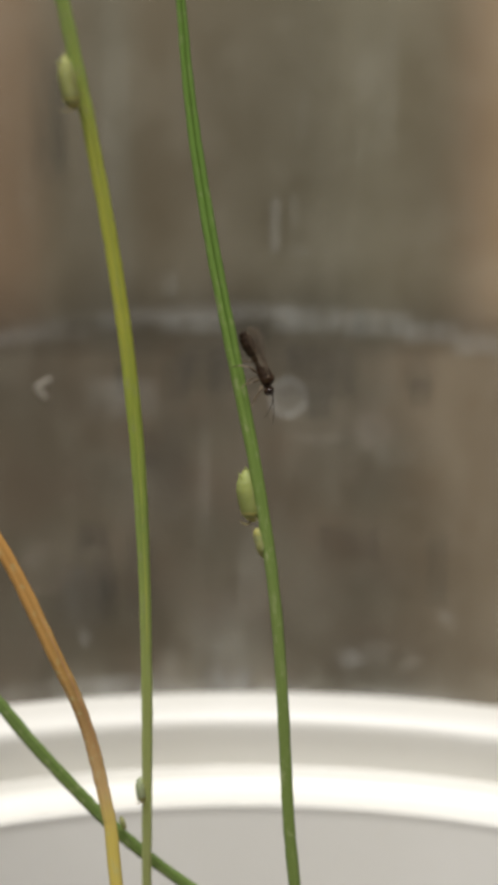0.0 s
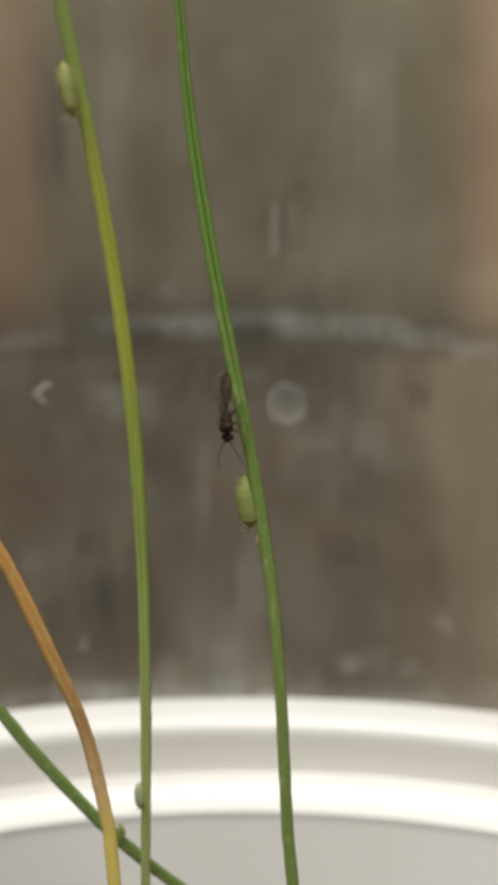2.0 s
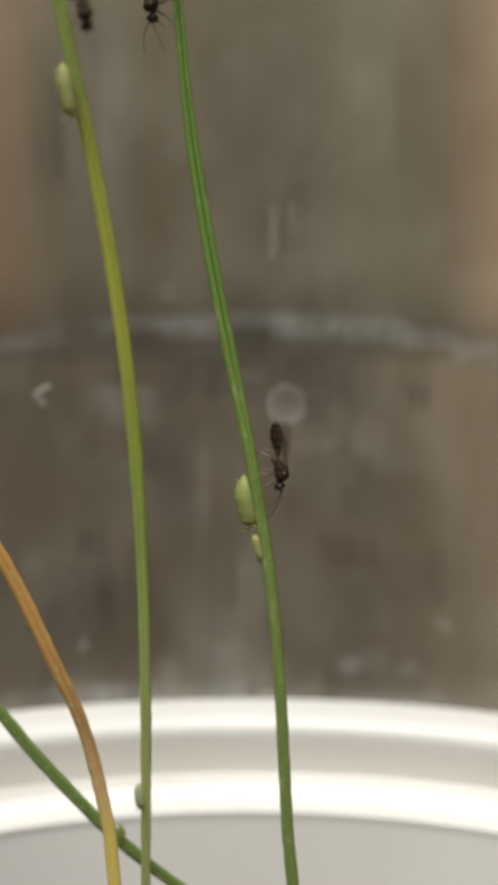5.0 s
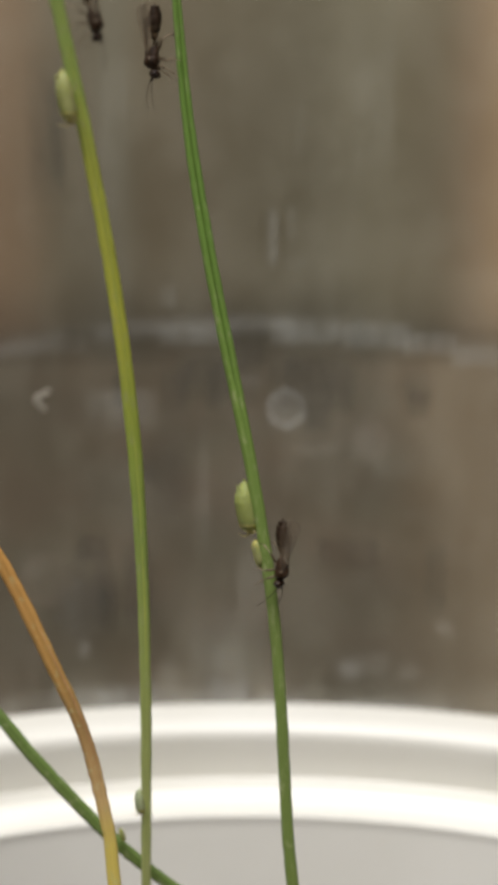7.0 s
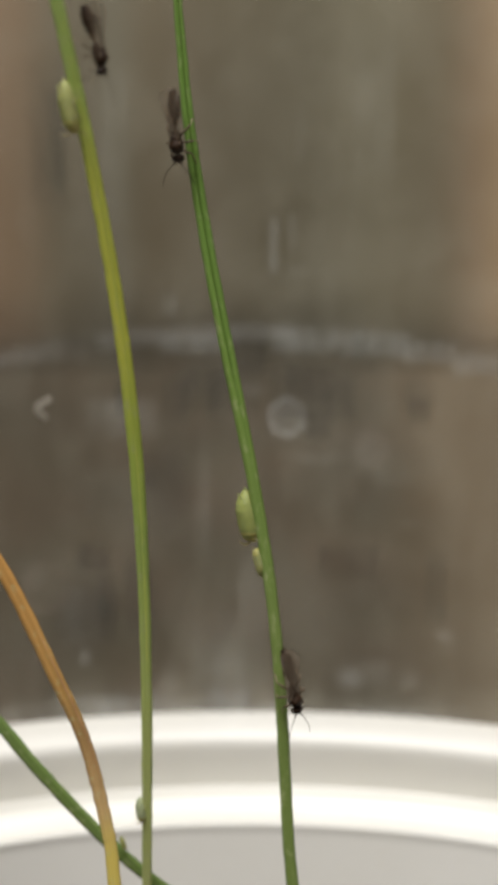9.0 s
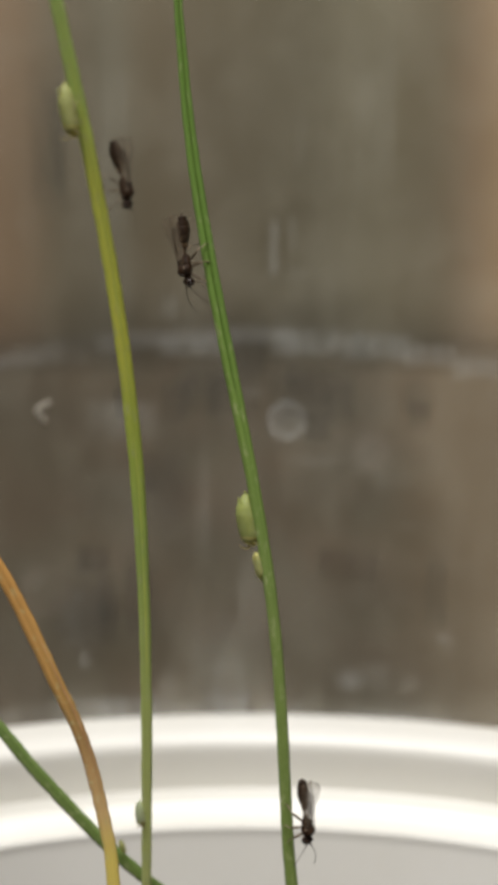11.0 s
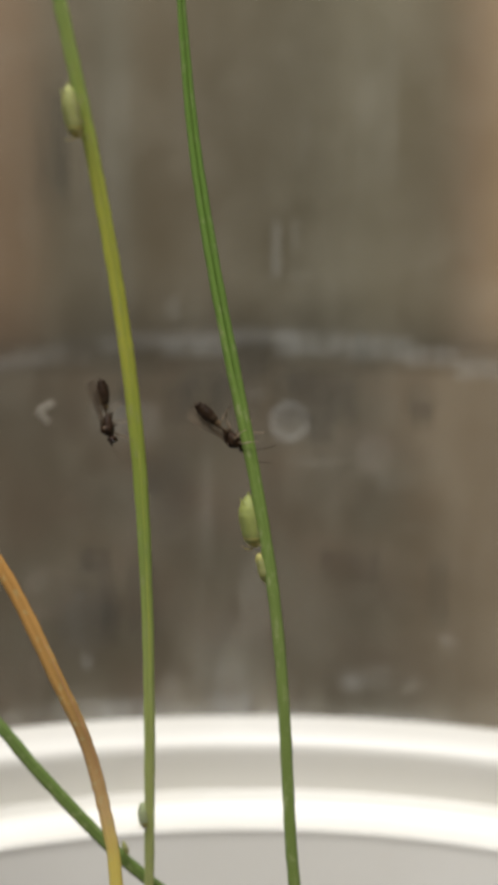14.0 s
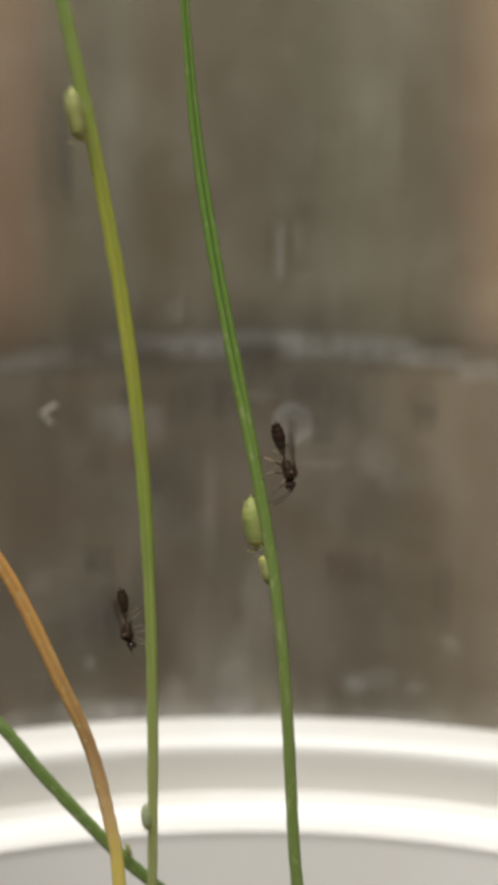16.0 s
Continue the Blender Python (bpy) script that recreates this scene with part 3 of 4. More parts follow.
# residue on the wall, with added dark patches among it: azimuth in degrees, height in millimetres
# rows with "dark" and "shade" only darken the background behind them
RESIDUE = [
    ("tide_mark", 0.00, 74.18, 27.67, 1.72, "band", 0, 1.5),
    ("water_spot", 3.28, 69.98, 2.01, 2.06, "drop", 0, 0),
    ("smear", 2.50, 69.05, 1.23, 0.73, "faint", 0, 0),
    ("smear", 10.24, 68.33, 2.54, 3.61, "faint", 0, 0),
    ("smear", 5.84, 67.94, 4.21, 0.73, "faint", 0, -0.3),
    ("drip", -14.49, 58.04, 0.75, 1.40, "film", 0, 0),
    ("drip", -1.80, 58.20, 2.56, 6.54, "faint", 0, 0),
    ("drip", -0.45, 61.39, 1.30, 6.22, "faint", 0, 0),
    ("smear", -13.06, 55.52, 6.68, 1.53, "streak", 0, 0),
    ("smear", -7.07, 55.21, 4.02, 1.14, "streak", 0, 0),
    ("smear", 12.97, 55.10, 9.29, 0.96, "film", 0, 0),
    ("smear", -20.03, 55.52, 2.67, 1.12, "streak", 0, 0),
    ("drip", -7.05, 56.51, 1.72, 3.41, "faint", 0, 0),
    ("drip", -3.99, 66.28, 1.12, 9.25, "faint", 0, 0),
    ("smear", -18.81, 62.36, 2.04, 2.21, "faint", 0, 0),
    ("smear", -14.93, 60.51, 4.63, 6.43, "dark", 0, 0),
    ("smear", 14.56, 71.18, 2.27, 3.57, "dark", 0, 0),
    ("smear", -12.70, 60.72, 1.72, 5.61, "dark", 0, 0),
    ("smear", -6.93, 66.88, 4.22, 8.38, "dark", 0, 0),
    ("smear", 17.58, 59.18, 1.17, 1.67, "faint", 0, 0),
    ("smear", -0.05, 71.34, 2.50, 1.11, "faint", 0, 0),
    ("smear", 8.94, 56.84, 2.01, 1.70, "film", 0, 0),
    ("smear", -1.99, 55.56, 2.77, 1.82, "streak", 0, 0),
    ("smear", -1.50, 55.18, 1.66, 1.40, "streak", 0, 0),
    ("smear", 2.86, 55.05, 3.32, 1.01, "streak", 0, 0),
    ("smear", -11.67, 55.29, 2.24, 1.30, "streak", 0, 0),
    ("smear", 14.42, 56.88, 1.45, 1.41, "faint", 0, 0),
    ("smear", 15.59, 73.29, 2.91, 1.38, "streak", 0, 0.15),
    ("smear", 19.53, 72.77, 2.63, 1.44, "streak", 0, 0.2),
    ("drip", 3.73, 79.07, 0.55, 2.09, "wisp", 0, 0),
    ("smear", 4.94, 73.80, 3.72, 1.67, "streak", 0, 0),
    ("smear", 10.97, 73.65, 3.78, 1.66, "streak", 0, 0.15),
    ("smear", -4.82, 73.60, 4.08, 1.26, "streak", 0, 0),
    ("smear", -16.23, 73.31, 3.12, 1.18, "wisp", 0, 0.2),
    ("smear", -11.38, 70.35, 3.14, 1.86, "wisp", 0, 0),
    ("drip", -11.38, 82.09, 1.46, 16.08, "wisp", 0, 0),
    ("drip", 10.56, 85.01, 2.29, 9.99, "wisp", 0, 0),
    ("drip", 2.04, 78.32, 0.61, 3.35, "streak", 0, 0),
    ("drip", 4.44, 83.58, 0.69, 3.63, "wisp", 0, 0),
    ("smear", 4.07, 77.10, 1.11, 0.84, "wisp", 0, 0),
    ("drip", -6.54, 75.53, 0.33, 1.81, "streak", 0, 0),
    ("smear", -16.95, 83.64, 1.99, 8.23, "shade", 0, 0),
    ("smear", -2.72, 71.29, 4.71, 3.07, "shade", 0, 0),
    ("smear", 5.77, 71.59, 3.33, 2.51, "shade", 0, 0),
    ("smear", -9.49, 61.15, 1.67, 5.28, "shade", 0, 0),
    ("water_spot", -17.77, 61.71, 2.56, 2.74, "ring", 0, 0),
    ("drip", -3.68, 57.41, 1.94, 5.03, "wisp", 0, 0),
    ("drip", -1.62, 56.51, 1.80, 3.35, "streak", 0, 0),
    ("drip", 0.19, 58.71, 1.38, 6.99, "wisp", 0, 0),
    ("smear", 10.60, 55.43, 12.30, 1.53, "wisp", 0, 0.3),
    ("smear", -9.74, 55.47, 5.02, 1.67, "wisp", 0, 0),
    ("smear", -0.19, 73.38, 2.05, 3.63, "shade", 0, 0),
    ("drip", 9.25, 73.66, 0.28, 1.95, "shade", 0, 0),
    ("drip", 9.95, 73.67, 0.25, 1.94, "shade", 0, 0),
    ("smear", -14.75, 59.87, 2.26, 3.31, "wisp", 0, 0),
    ("smear", -14.65, 59.72, 1.69, 2.21, "wisp", 0, 0),
    ("smear", -13.64, 63.19, 1.74, 1.80, "shade", 0, 0),
    ("smear", -12.24, 59.92, 1.12, 3.05, "shade", 0, 0),
    ("smear", -13.93, 65.40, 0.28, 0.33, "film", 0, 0),
    ("smear", -14.99, 61.40, 0.51, 0.55, "film", 0, 0),
    ("smear", -16.67, 59.72, 0.34, 0.38, "film", 0, 0),
    ("water_spot", -19.01, 57.49, 0.97, 1.91, "ring", 0, 0),
    ("smear", -10.94, 69.94, 3.86, 2.88, "wisp", 0, 0),
    ("smear", -10.31, 69.98, 2.91, 2.33, "wisp", 0, 0),
    ("smear", -6.35, 70.82, 1.44, 2.93, "shade", 0, 0),
    ("drip", -2.86, 70.92, 0.89, 3.72, "shade", 0, 0),
    ("drip", -8.72, 67.41, 0.84, 2.50, "shade", 0, 0),
    ("drip", -10.80, 70.94, 1.01, 2.22, "shade", 0, 0),
    ("water_spot", 10.60, 68.42, 1.79, 1.89, "ring", 0, 0),
    ("smear", 12.68, 67.06, 2.19, 1.22, "wisp", 0, 0),
    ("smear", 5.53, 71.06, 4.72, 3.12, "shade", 0, 0),
    ("smear", 6.01, 69.63, 1.39, 1.95, "shade", 0, 0),
    ("smear", 13.74, 56.64, 0.51, 0.94, "wisp", 0, 0),
    ("smear", 17.00, 59.28, 0.62, 0.71, "film", 0, 0),
    ("smear", 14.27, 64.84, 0.90, 0.44, "wisp", 0, 0),
    ("smear", 15.80, 68.75, 0.34, 0.33, "faint", 0, 0),
    ("smear", 18.72, 65.55, 0.40, 0.44, "faint", 0, 0),
    ("drip", 2.16, 78.46, 0.36, 3.35, "streak", 0, 0),
    ("drip", 3.61, 78.67, 0.25, 3.21, "wisp", 0, 0),
    ("drip", -7.24, 75.53, 0.31, 1.53, "streak", 0, 0),
    ("smear", 8.67, 62.71, 3.34, 2.23, "shade", 0, 0),
    ("drip", 16.38, 61.65, 1.13, 4.67, "shade", 0, 0),
    ("smear", 14.75, 70.30, 1.24, 1.93, "shade", 0, 0),
    ("drip", 0.68, 62.35, 0.83, 5.59, "wisp", 0, 0),
    ("smear", 11.09, 57.13, 1.68, 1.94, "wisp", 0, 0),
]
for name, az, h, w, tl, mat, lean, dip in RESIDUE:
    on_wall(name, az, h, w, tl, {"film": FILM, "faint": FAINT, "dark": DARKPATCH, "band": BAND, "drop": DROP, "streak": STREAK, "wisp": WISP, "shade": SHADE, "ring": RING}[mat], lean, dip)

# bent pale flake stuck to the wall
bm = bmesh.new()
limb(bm, [(0.42, 0, 0.42), (0.12, 0, 0.30), (-0.30, 0, 0.0), (-0.05, 0, -0.30), (0.12, 0, -0.55)], 0.13, 0.17, 7, 5)
bmesh.ops.scale(bm, verts=bm.verts, vec=(MM, MM * 0.5, MM))
flake = part("flake", bm, FLAKE)
a = radians(-17.78)
flake.matrix_basis = pose(AXIS[0] + 32.62 * MM * math.sin(a), AXIS[1] + 32.62 * MM * math.cos(a), 70.58 * MM, 0, 0, 17.78)
tagged(flake, "small bent pale flake stuck to the clear wall", "flake")


# ---- grass blades ----
def blade(name, points, widths, material, label, depth=0.45, keel=0.22, n=10, groove_from=0.0):
    """points from root to tip in millimetres; widths along the blade; a folded leaf with a groove in front."""
    path = [q * MM for q in spline(points, n)]
    path = [q + Vector((0.012 * MM * noise.noise(Vector((i * 0.21, widths[0] * 7, 1))), 0, 0)) for i, q in enumerate(path)]
    ws = [v for v in spline([Vector((w, 0, 0)) for w in widths], 24)]

    def profile(s):
        w = ws[min(int(s * (len(ws) - 1)), len(ws) - 1)].x * MM / 2
        w *= 1 + 0.07 * noise.noise(Vector((s * 55, widths[0] * 9, 0))) + 0.05 * noise.noise(Vector((s * 150, widths[0] * 9, 3)))
        out = []
        deep = keel * min(1.0, max(0.12, (s - groove_from) / 0.12 if groove_from else 1.0))
        for k in range(13):  # front face with a groove and two ribs
            u = -1 + k / 6
            out.append((w * u, w * (depth * (1 - u * u) ** 0.5 * 0.9 - deep * math.exp(-(u / 0.2) ** 2) + 0.02 * math.cos(u * 14))))
        for k in range(1, 12):  # rounded back
            u = 1 - k / 6
            out.append((w * u, -w * depth * (1 - u * u) ** 0.5))
        return out

    bm = bmesh.new()
    uv = bm.loops.layers.uv.new("UVMap")
    sweep(bm, path, profile, (0, -1, 0), True, uv)
    ob = part(name, bm, material)
    return tagged(ob, label, "grass blade", "grass blades in the cup")


blade_green = blade("grass_blade", [
    (2.57, 60.00, 41.50), (2.27, 60.00, 48.07), (1.69, 60.00, 54.15), (1.54, 60.00, 55.71), (1.41, 60.00, 57.98),
    (1.30, 60.00, 60.22), (1.16, 60.00, 62.45), (0.96, 60.00, 64.65), (0.69, 60.00, 66.83), (0.34, 60.00, 68.99),
    (-0.05, 60.00, 71.13), (-0.47, 60.00, 73.24), (-0.89, 60.00, 75.34), (-1.29, 60.00, 77.42), (-1.65, 60.00, 79.48),
    (-1.97, 60.00, 81.51), (-2.22, 60.00, 83.53), (-2.41, 60.00, 85.53), (-2.56, 60.00, 87.51), (-2.69, 60.00, 89.86),
    (-2.88, 60.00, 93.34)],
    [0.47, 0.47, 0.47, 0.448, 0.47, 0.515, 0.51, 0.44, 0.335, 0.28], LEAF, "upright fresh green grass blade with a dark groove", 0.5, 0.3, groove_from=0.46)
MIDRIB = [(-0.02, 59.95, 71.13), (-0.44, 59.95, 73.24), (-0.86, 59.95, 75.34), (-1.26, 59.95, 77.42), (-1.62, 59.95, 79.48), (-1.94, 59.95, 81.51), (-2.19, 59.95, 83.53), (-2.38, 59.95, 85.53), (-2.53, 59.95, 87.51), (-2.66, 59.95, 89.86)]
blade_yellow = blade("grass_blade", [
    (-4.29, 62.97, 41.50), (-4.19, 62.77, 47.69), (-4.07, 61.79, 53.38), (-4.03, 61.50, 55.10), (-3.98, 61.07, 57.59),
    (-3.94, 60.63, 60.01), (-3.92, 60.20, 62.39), (-3.92, 59.77, 64.71), (-3.95, 59.33, 66.98), (-4.02, 58.90, 69.19),
    (-4.13, 58.47, 71.35), (-4.29, 58.03, 73.46), (-4.50, 57.60, 75.52), (-4.75, 57.17, 77.54), (-5.03, 56.73, 79.50),
    (-5.34, 56.30, 81.41), (-5.66, 55.87, 83.28), (-6.00, 55.43, 85.10), (-6.33, 55.00, 86.88), (-6.73, 54.48, 88.94),
    (-7.41, 54.13, 92.03)],
    [0.385, 0.385, 0.406, 0.427, 0.469, 0.521, 0.531, 0.51, 0.479, 0.448, 0.396], YELLOW, "yellowing thin grass blade, pale green towards its root", 0.45, 0.12)
YELLOW_RIB = [(-3.87, 60.130, 62.39), (-3.87, 59.697, 64.71), (-3.90, 59.263, 66.98), (-3.97, 58.830, 69.19), (-4.08, 58.397, 71.35), (-4.24, 57.963, 73.46), (-4.45, 57.530, 75.52), (-4.70, 57.097, 77.54), (-4.98, 56.663, 79.50), (-5.29, 56.230, 81.41), (-5.61, 55.797, 83.28), (-5.95, 55.363, 85.10), (-6.28, 54.930, 86.88)]
DRY_EDGE = [(-5.47, 58.225, 58.63), (-5.73, 58.225, 59.73), (-6.08, 58.225, 60.83), (-6.51, 58.225, 61.92), (-7.01, 58.225, 63.00), (-7.62, 58.225, 64.39), (-8.23, 58.225, 65.74)]
blade_dry = blade("grass_blade", [
    (-4.00, 58.60, 41.50), (-4.50, 58.30, 48.44), (-5.06, 58.30, 54.88), (-5.19, 58.30, 56.39), (-5.39, 58.30, 57.50),
    (-5.61, 58.30, 58.60), (-5.87, 58.30, 59.69), (-6.21, 58.30, 60.78), (-6.64, 58.30, 61.86), (-7.14, 58.30, 62.94),
    (-7.75, 58.30, 64.33), (-8.36, 58.30, 65.68), (-9.15, 58.30, 67.20), (-10.35, 58.30, 68.98), (-12.29, 58.30, 71.58)],
    [0.508, 0.508, 0.508, 0.519, 0.551, 0.54, 0.53], DRY, "withered orange brown grass blade, yellow at its foot", 0.4, 0.08)
blade("grass_blade", [
    (7.29, 62.60, 41.50), (3.29, 62.60, 47.52), (-3.61, 62.60, 53.03), (-4.35, 62.60, 53.63), (-5.48, 62.60, 54.66),
    (-6.57, 62.60, 55.80), (-7.68, 62.60, 57.03), (-8.79, 62.60, 58.32), (-9.89, 62.60, 59.72), (-11.67, 62.60, 61.74),
    (-13.83, 62.60, 64.45)],
    [0.497, 0.508, 0.542, 0.542, 0.519, 0.497], STALK, "dull green grass blade leaning across the others", 0.6, 0.08)
bm = bmesh.new()
sweep(bm, [q * MM for q in spline(MIDRIB, 10)], lambda s: [(a * MM, b * MM) for a, b in circle(0.008 + 0.058 * math.sin(math.pi * s) ** 0.7, 8, 0.5)])
part("midrib", bm, VEIN, blade_green, "dark green groove along the blade")
bm = bmesh.new()
sweep(bm, [q * MM for q in spline(YELLOW_RIB, 10)], lambda s: [(a * MM, b * MM) for a, b in circle(0.006 + 0.034 * math.sin(math.pi * s) ** 0.5, 8, 0.5)])
part("midrib", bm, YELLOWRIB, blade_yellow, "faint darker rib along the blade")
bm = bmesh.new()
sweep(bm, [q * MM for q in spline(DRY_EDGE, 10)], lambda s: [(a * MM, b * MM) for a, b in circle(0.006 + 0.036 * math.sin(math.pi * s) ** 0.7, 8, 0.5)])
part("edge", bm, DRYEDGE, blade_dry, "dark brown dried edge of the blade")


# ---- aphids ----
def aphid(name, skin, label, scale, slim=1.0):
    """Head at the origin facing +x, back towards +z, feet near z = -0.35 (for a body of 2 units)."""
    root = new(name)
    s = scale * MM

    def add(nm, bm, mat, parent, lab="", at=None):
        bmesh.ops.scale(bm, verts=bm.verts, vec=(s, s, s))
        ob = part(nm, bm, mat, parent, lab)
        if at:
            ob.location = Vector(at) * s
        return ob

    bm = bmesh.new()
    pod(bm, [(-1.90, 0.02, 0.02, 0.02), (-1.85, 0.12, 0.11, 0.01), (-1.68, 0.245, 0.23, 0.02), (-1.45, 0.345, 0.325, 0.04), (-1.15, 0.395, 0.37, 0.05), (-0.85, 0.40, 0.37, 0.04),
             (-0.5, 0.39, 0.37, 0.02), (-0.22, 0.355, 0.335, 0.0), (-0.06, 0.28, 0.26, 0.0), (0.02, 0.12, 0.11, 0.0), (0.04, 0.01, 0.01, 0.0)], 20)
    for v in bm.verts:  # faint rings of the segments
        v.co.z += 0.010 * math.sin(v.co.x * 26) if v.co.z > 0 else 0
        v.co.z, v.co.y = v.co.z * slim, v.co.y * slim
    body = add("body", bm, skin, root)
    bm = bmesh.new()
    limb(bm, [(-1.75, 0, 0.0), (-1.90, 0, 0.0), (-2.0, 0, 0.02)], 0.085, 0.03)
    add("tail", bm, skin, root)
    bm = bmesh.new()
    pod(bm, [(-0.34, 0.372 * slim, 0.352 * slim, 0.008), (-0.22, 0.361 * slim, 0.341 * slim, 0.0), (-0.04, 0.278 * slim, 0.256 * slim, -0.01), (0.07, 0.17 * slim, 0.15 * slim, -0.03), (0.13, 0.06 * slim, 0.06 * slim, -0.05), (0.145, 0.012, 0.012, -0.05)], 18)
    add("head", bm, APHIDHEAD, root, "yellowish head")
    for sd in (-1, 1):
        bm = bmesh.new()
        limb(bm, [(-1.55, 0.20 * sd, 0.22), (-1.66, 0.23 * sd, 0.26), (-1.78, 0.25 * sd, 0.28)], 0.034, 0.022)
        add("cornicle", bm, skin, root)
        bm = bmesh.new()
        ball(bm, (-0.08, 0.13 * sd, 0.06), 0.035)
        add("eye", bm, EYE, root, "dark red eye")
        bm = bmesh.new()
        limb(bm, [(0.08, 0.07 * sd, 0.06), (0.17, 0.10 * sd, 0.16), (0.16, 0.16 * sd, 0.32), (0.06, 0.22 * sd, 0.46)], 0.028, 0.012)
        add("antenna", bm, LIMB, root)
        for hip, knee, foot in ((-0.22, 0.05, 0.28), (-0.45, -0.45, -0.35), (-0.62, -1.0, -1.25)):
            bm = bmesh.new()
            limb(bm, [(hip, 0.16 * sd, -0.12), ((hip + knee) / 2, 0.34 * sd, -0.06), (knee, 0.42 * sd, -0.16), (foot, 0.36 * sd, -0.36), (foot + 0.06, 0.34 * sd, -0.39)], 0.021, 0.009)
            add("leg", bm, LIMB, root)
    tagged(root, label, "aphid", "aphids on the blades")
    return root


def crawl_pose(x, y, z, lean, roll):
    """A crawling thing at x, y, z millimetres: lean turns its head from straight down towards +x, and roll its back from the camera towards +x."""
    f = Vector((math.sin(radians(lean)), 0, -math.cos(radians(lean))))
    e = Vector((0, -1, 0))
    g = Vector((math.cos(radians(lean)), 0, math.sin(radians(lean))))
    up = e * math.cos(radians(roll)) + g * math.sin(radians(roll))
    side = up.cross(f)
    m = Matrix((f, side, up)).transposed().to_4x4()
    m.translation = (x * MM, y * MM, z * MM)
    return m


aphid_big = aphid("aphid", APHID, "plump pale green aphid feeding head down on the green blade", 1.000, 1.12)
aphid_big_at = (0.10, 60.36, 67.74, 7, -80)
aphid_big.matrix_basis = crawl_pose(*aphid_big_at)
aphid_small = aphid("aphid", APHIDPALE, "small pale young aphid on the green blade", 0.552, 1.08)
aphid_small_at = (0.30, 60.15, 67.35, -169, -85)
aphid_small.matrix_basis = crawl_pose(*aphid_small_at)
aphid_high = aphid("aphid", APHIDPALE, "pale yellow green aphid feeding on the yellowing blade", 0.882, 0.90)
aphid_high_at = (-5.93, 55.62, 82.70, 9, -70)
aphid_high.matrix_basis = crawl_pose(*aphid_high_at)
aphid_skin = aphid("aphid", SKIN, "greyish green aphid low on the yellowing blade", 0.509, 1.0)
aphid_skin_at = (-4.22, 61.23, 56.28, 3, -75)
aphid_skin.matrix_basis = crawl_pose(*aphid_skin_at)
aphid_tiny = aphid("aphid", APHIDPALE, "tiny yellowish aphid on the leaning blade", 0.282, 1.0)
aphid_tiny_at = (-4.97, 62.20, 54.75, 17, -30)
aphid_tiny.matrix_basis = crawl_pose(*aphid_tiny_at)


# ---- wasps ----
HIPS = [(0.84, 0.10, -0.15), (0.60, 0.13, -0.18), (0.36, 0.11, -0.16)]
KNEES = [(0.16, 0.30, -0.20), (-0.06, 0.40, -0.16), (-0.34, 0.36, -0.08)]
FEET = [(0.40, 0.22, -0.66), (-0.08, 0.28, -0.68), (-0.66, 0.24, -0.66)]
# plates of the abdomen from the waist to the tip: front, back, half width, half height
PLATES = [(0.0, -0.38, 0.120, 0.125), (-0.24, -0.60, 0.185, 0.200), (-0.44, -0.80, 0.205, 0.240), (-0.62, -0.98, 0.190, 0.225), (-0.80, -1.14, 0.140, 0.165)]


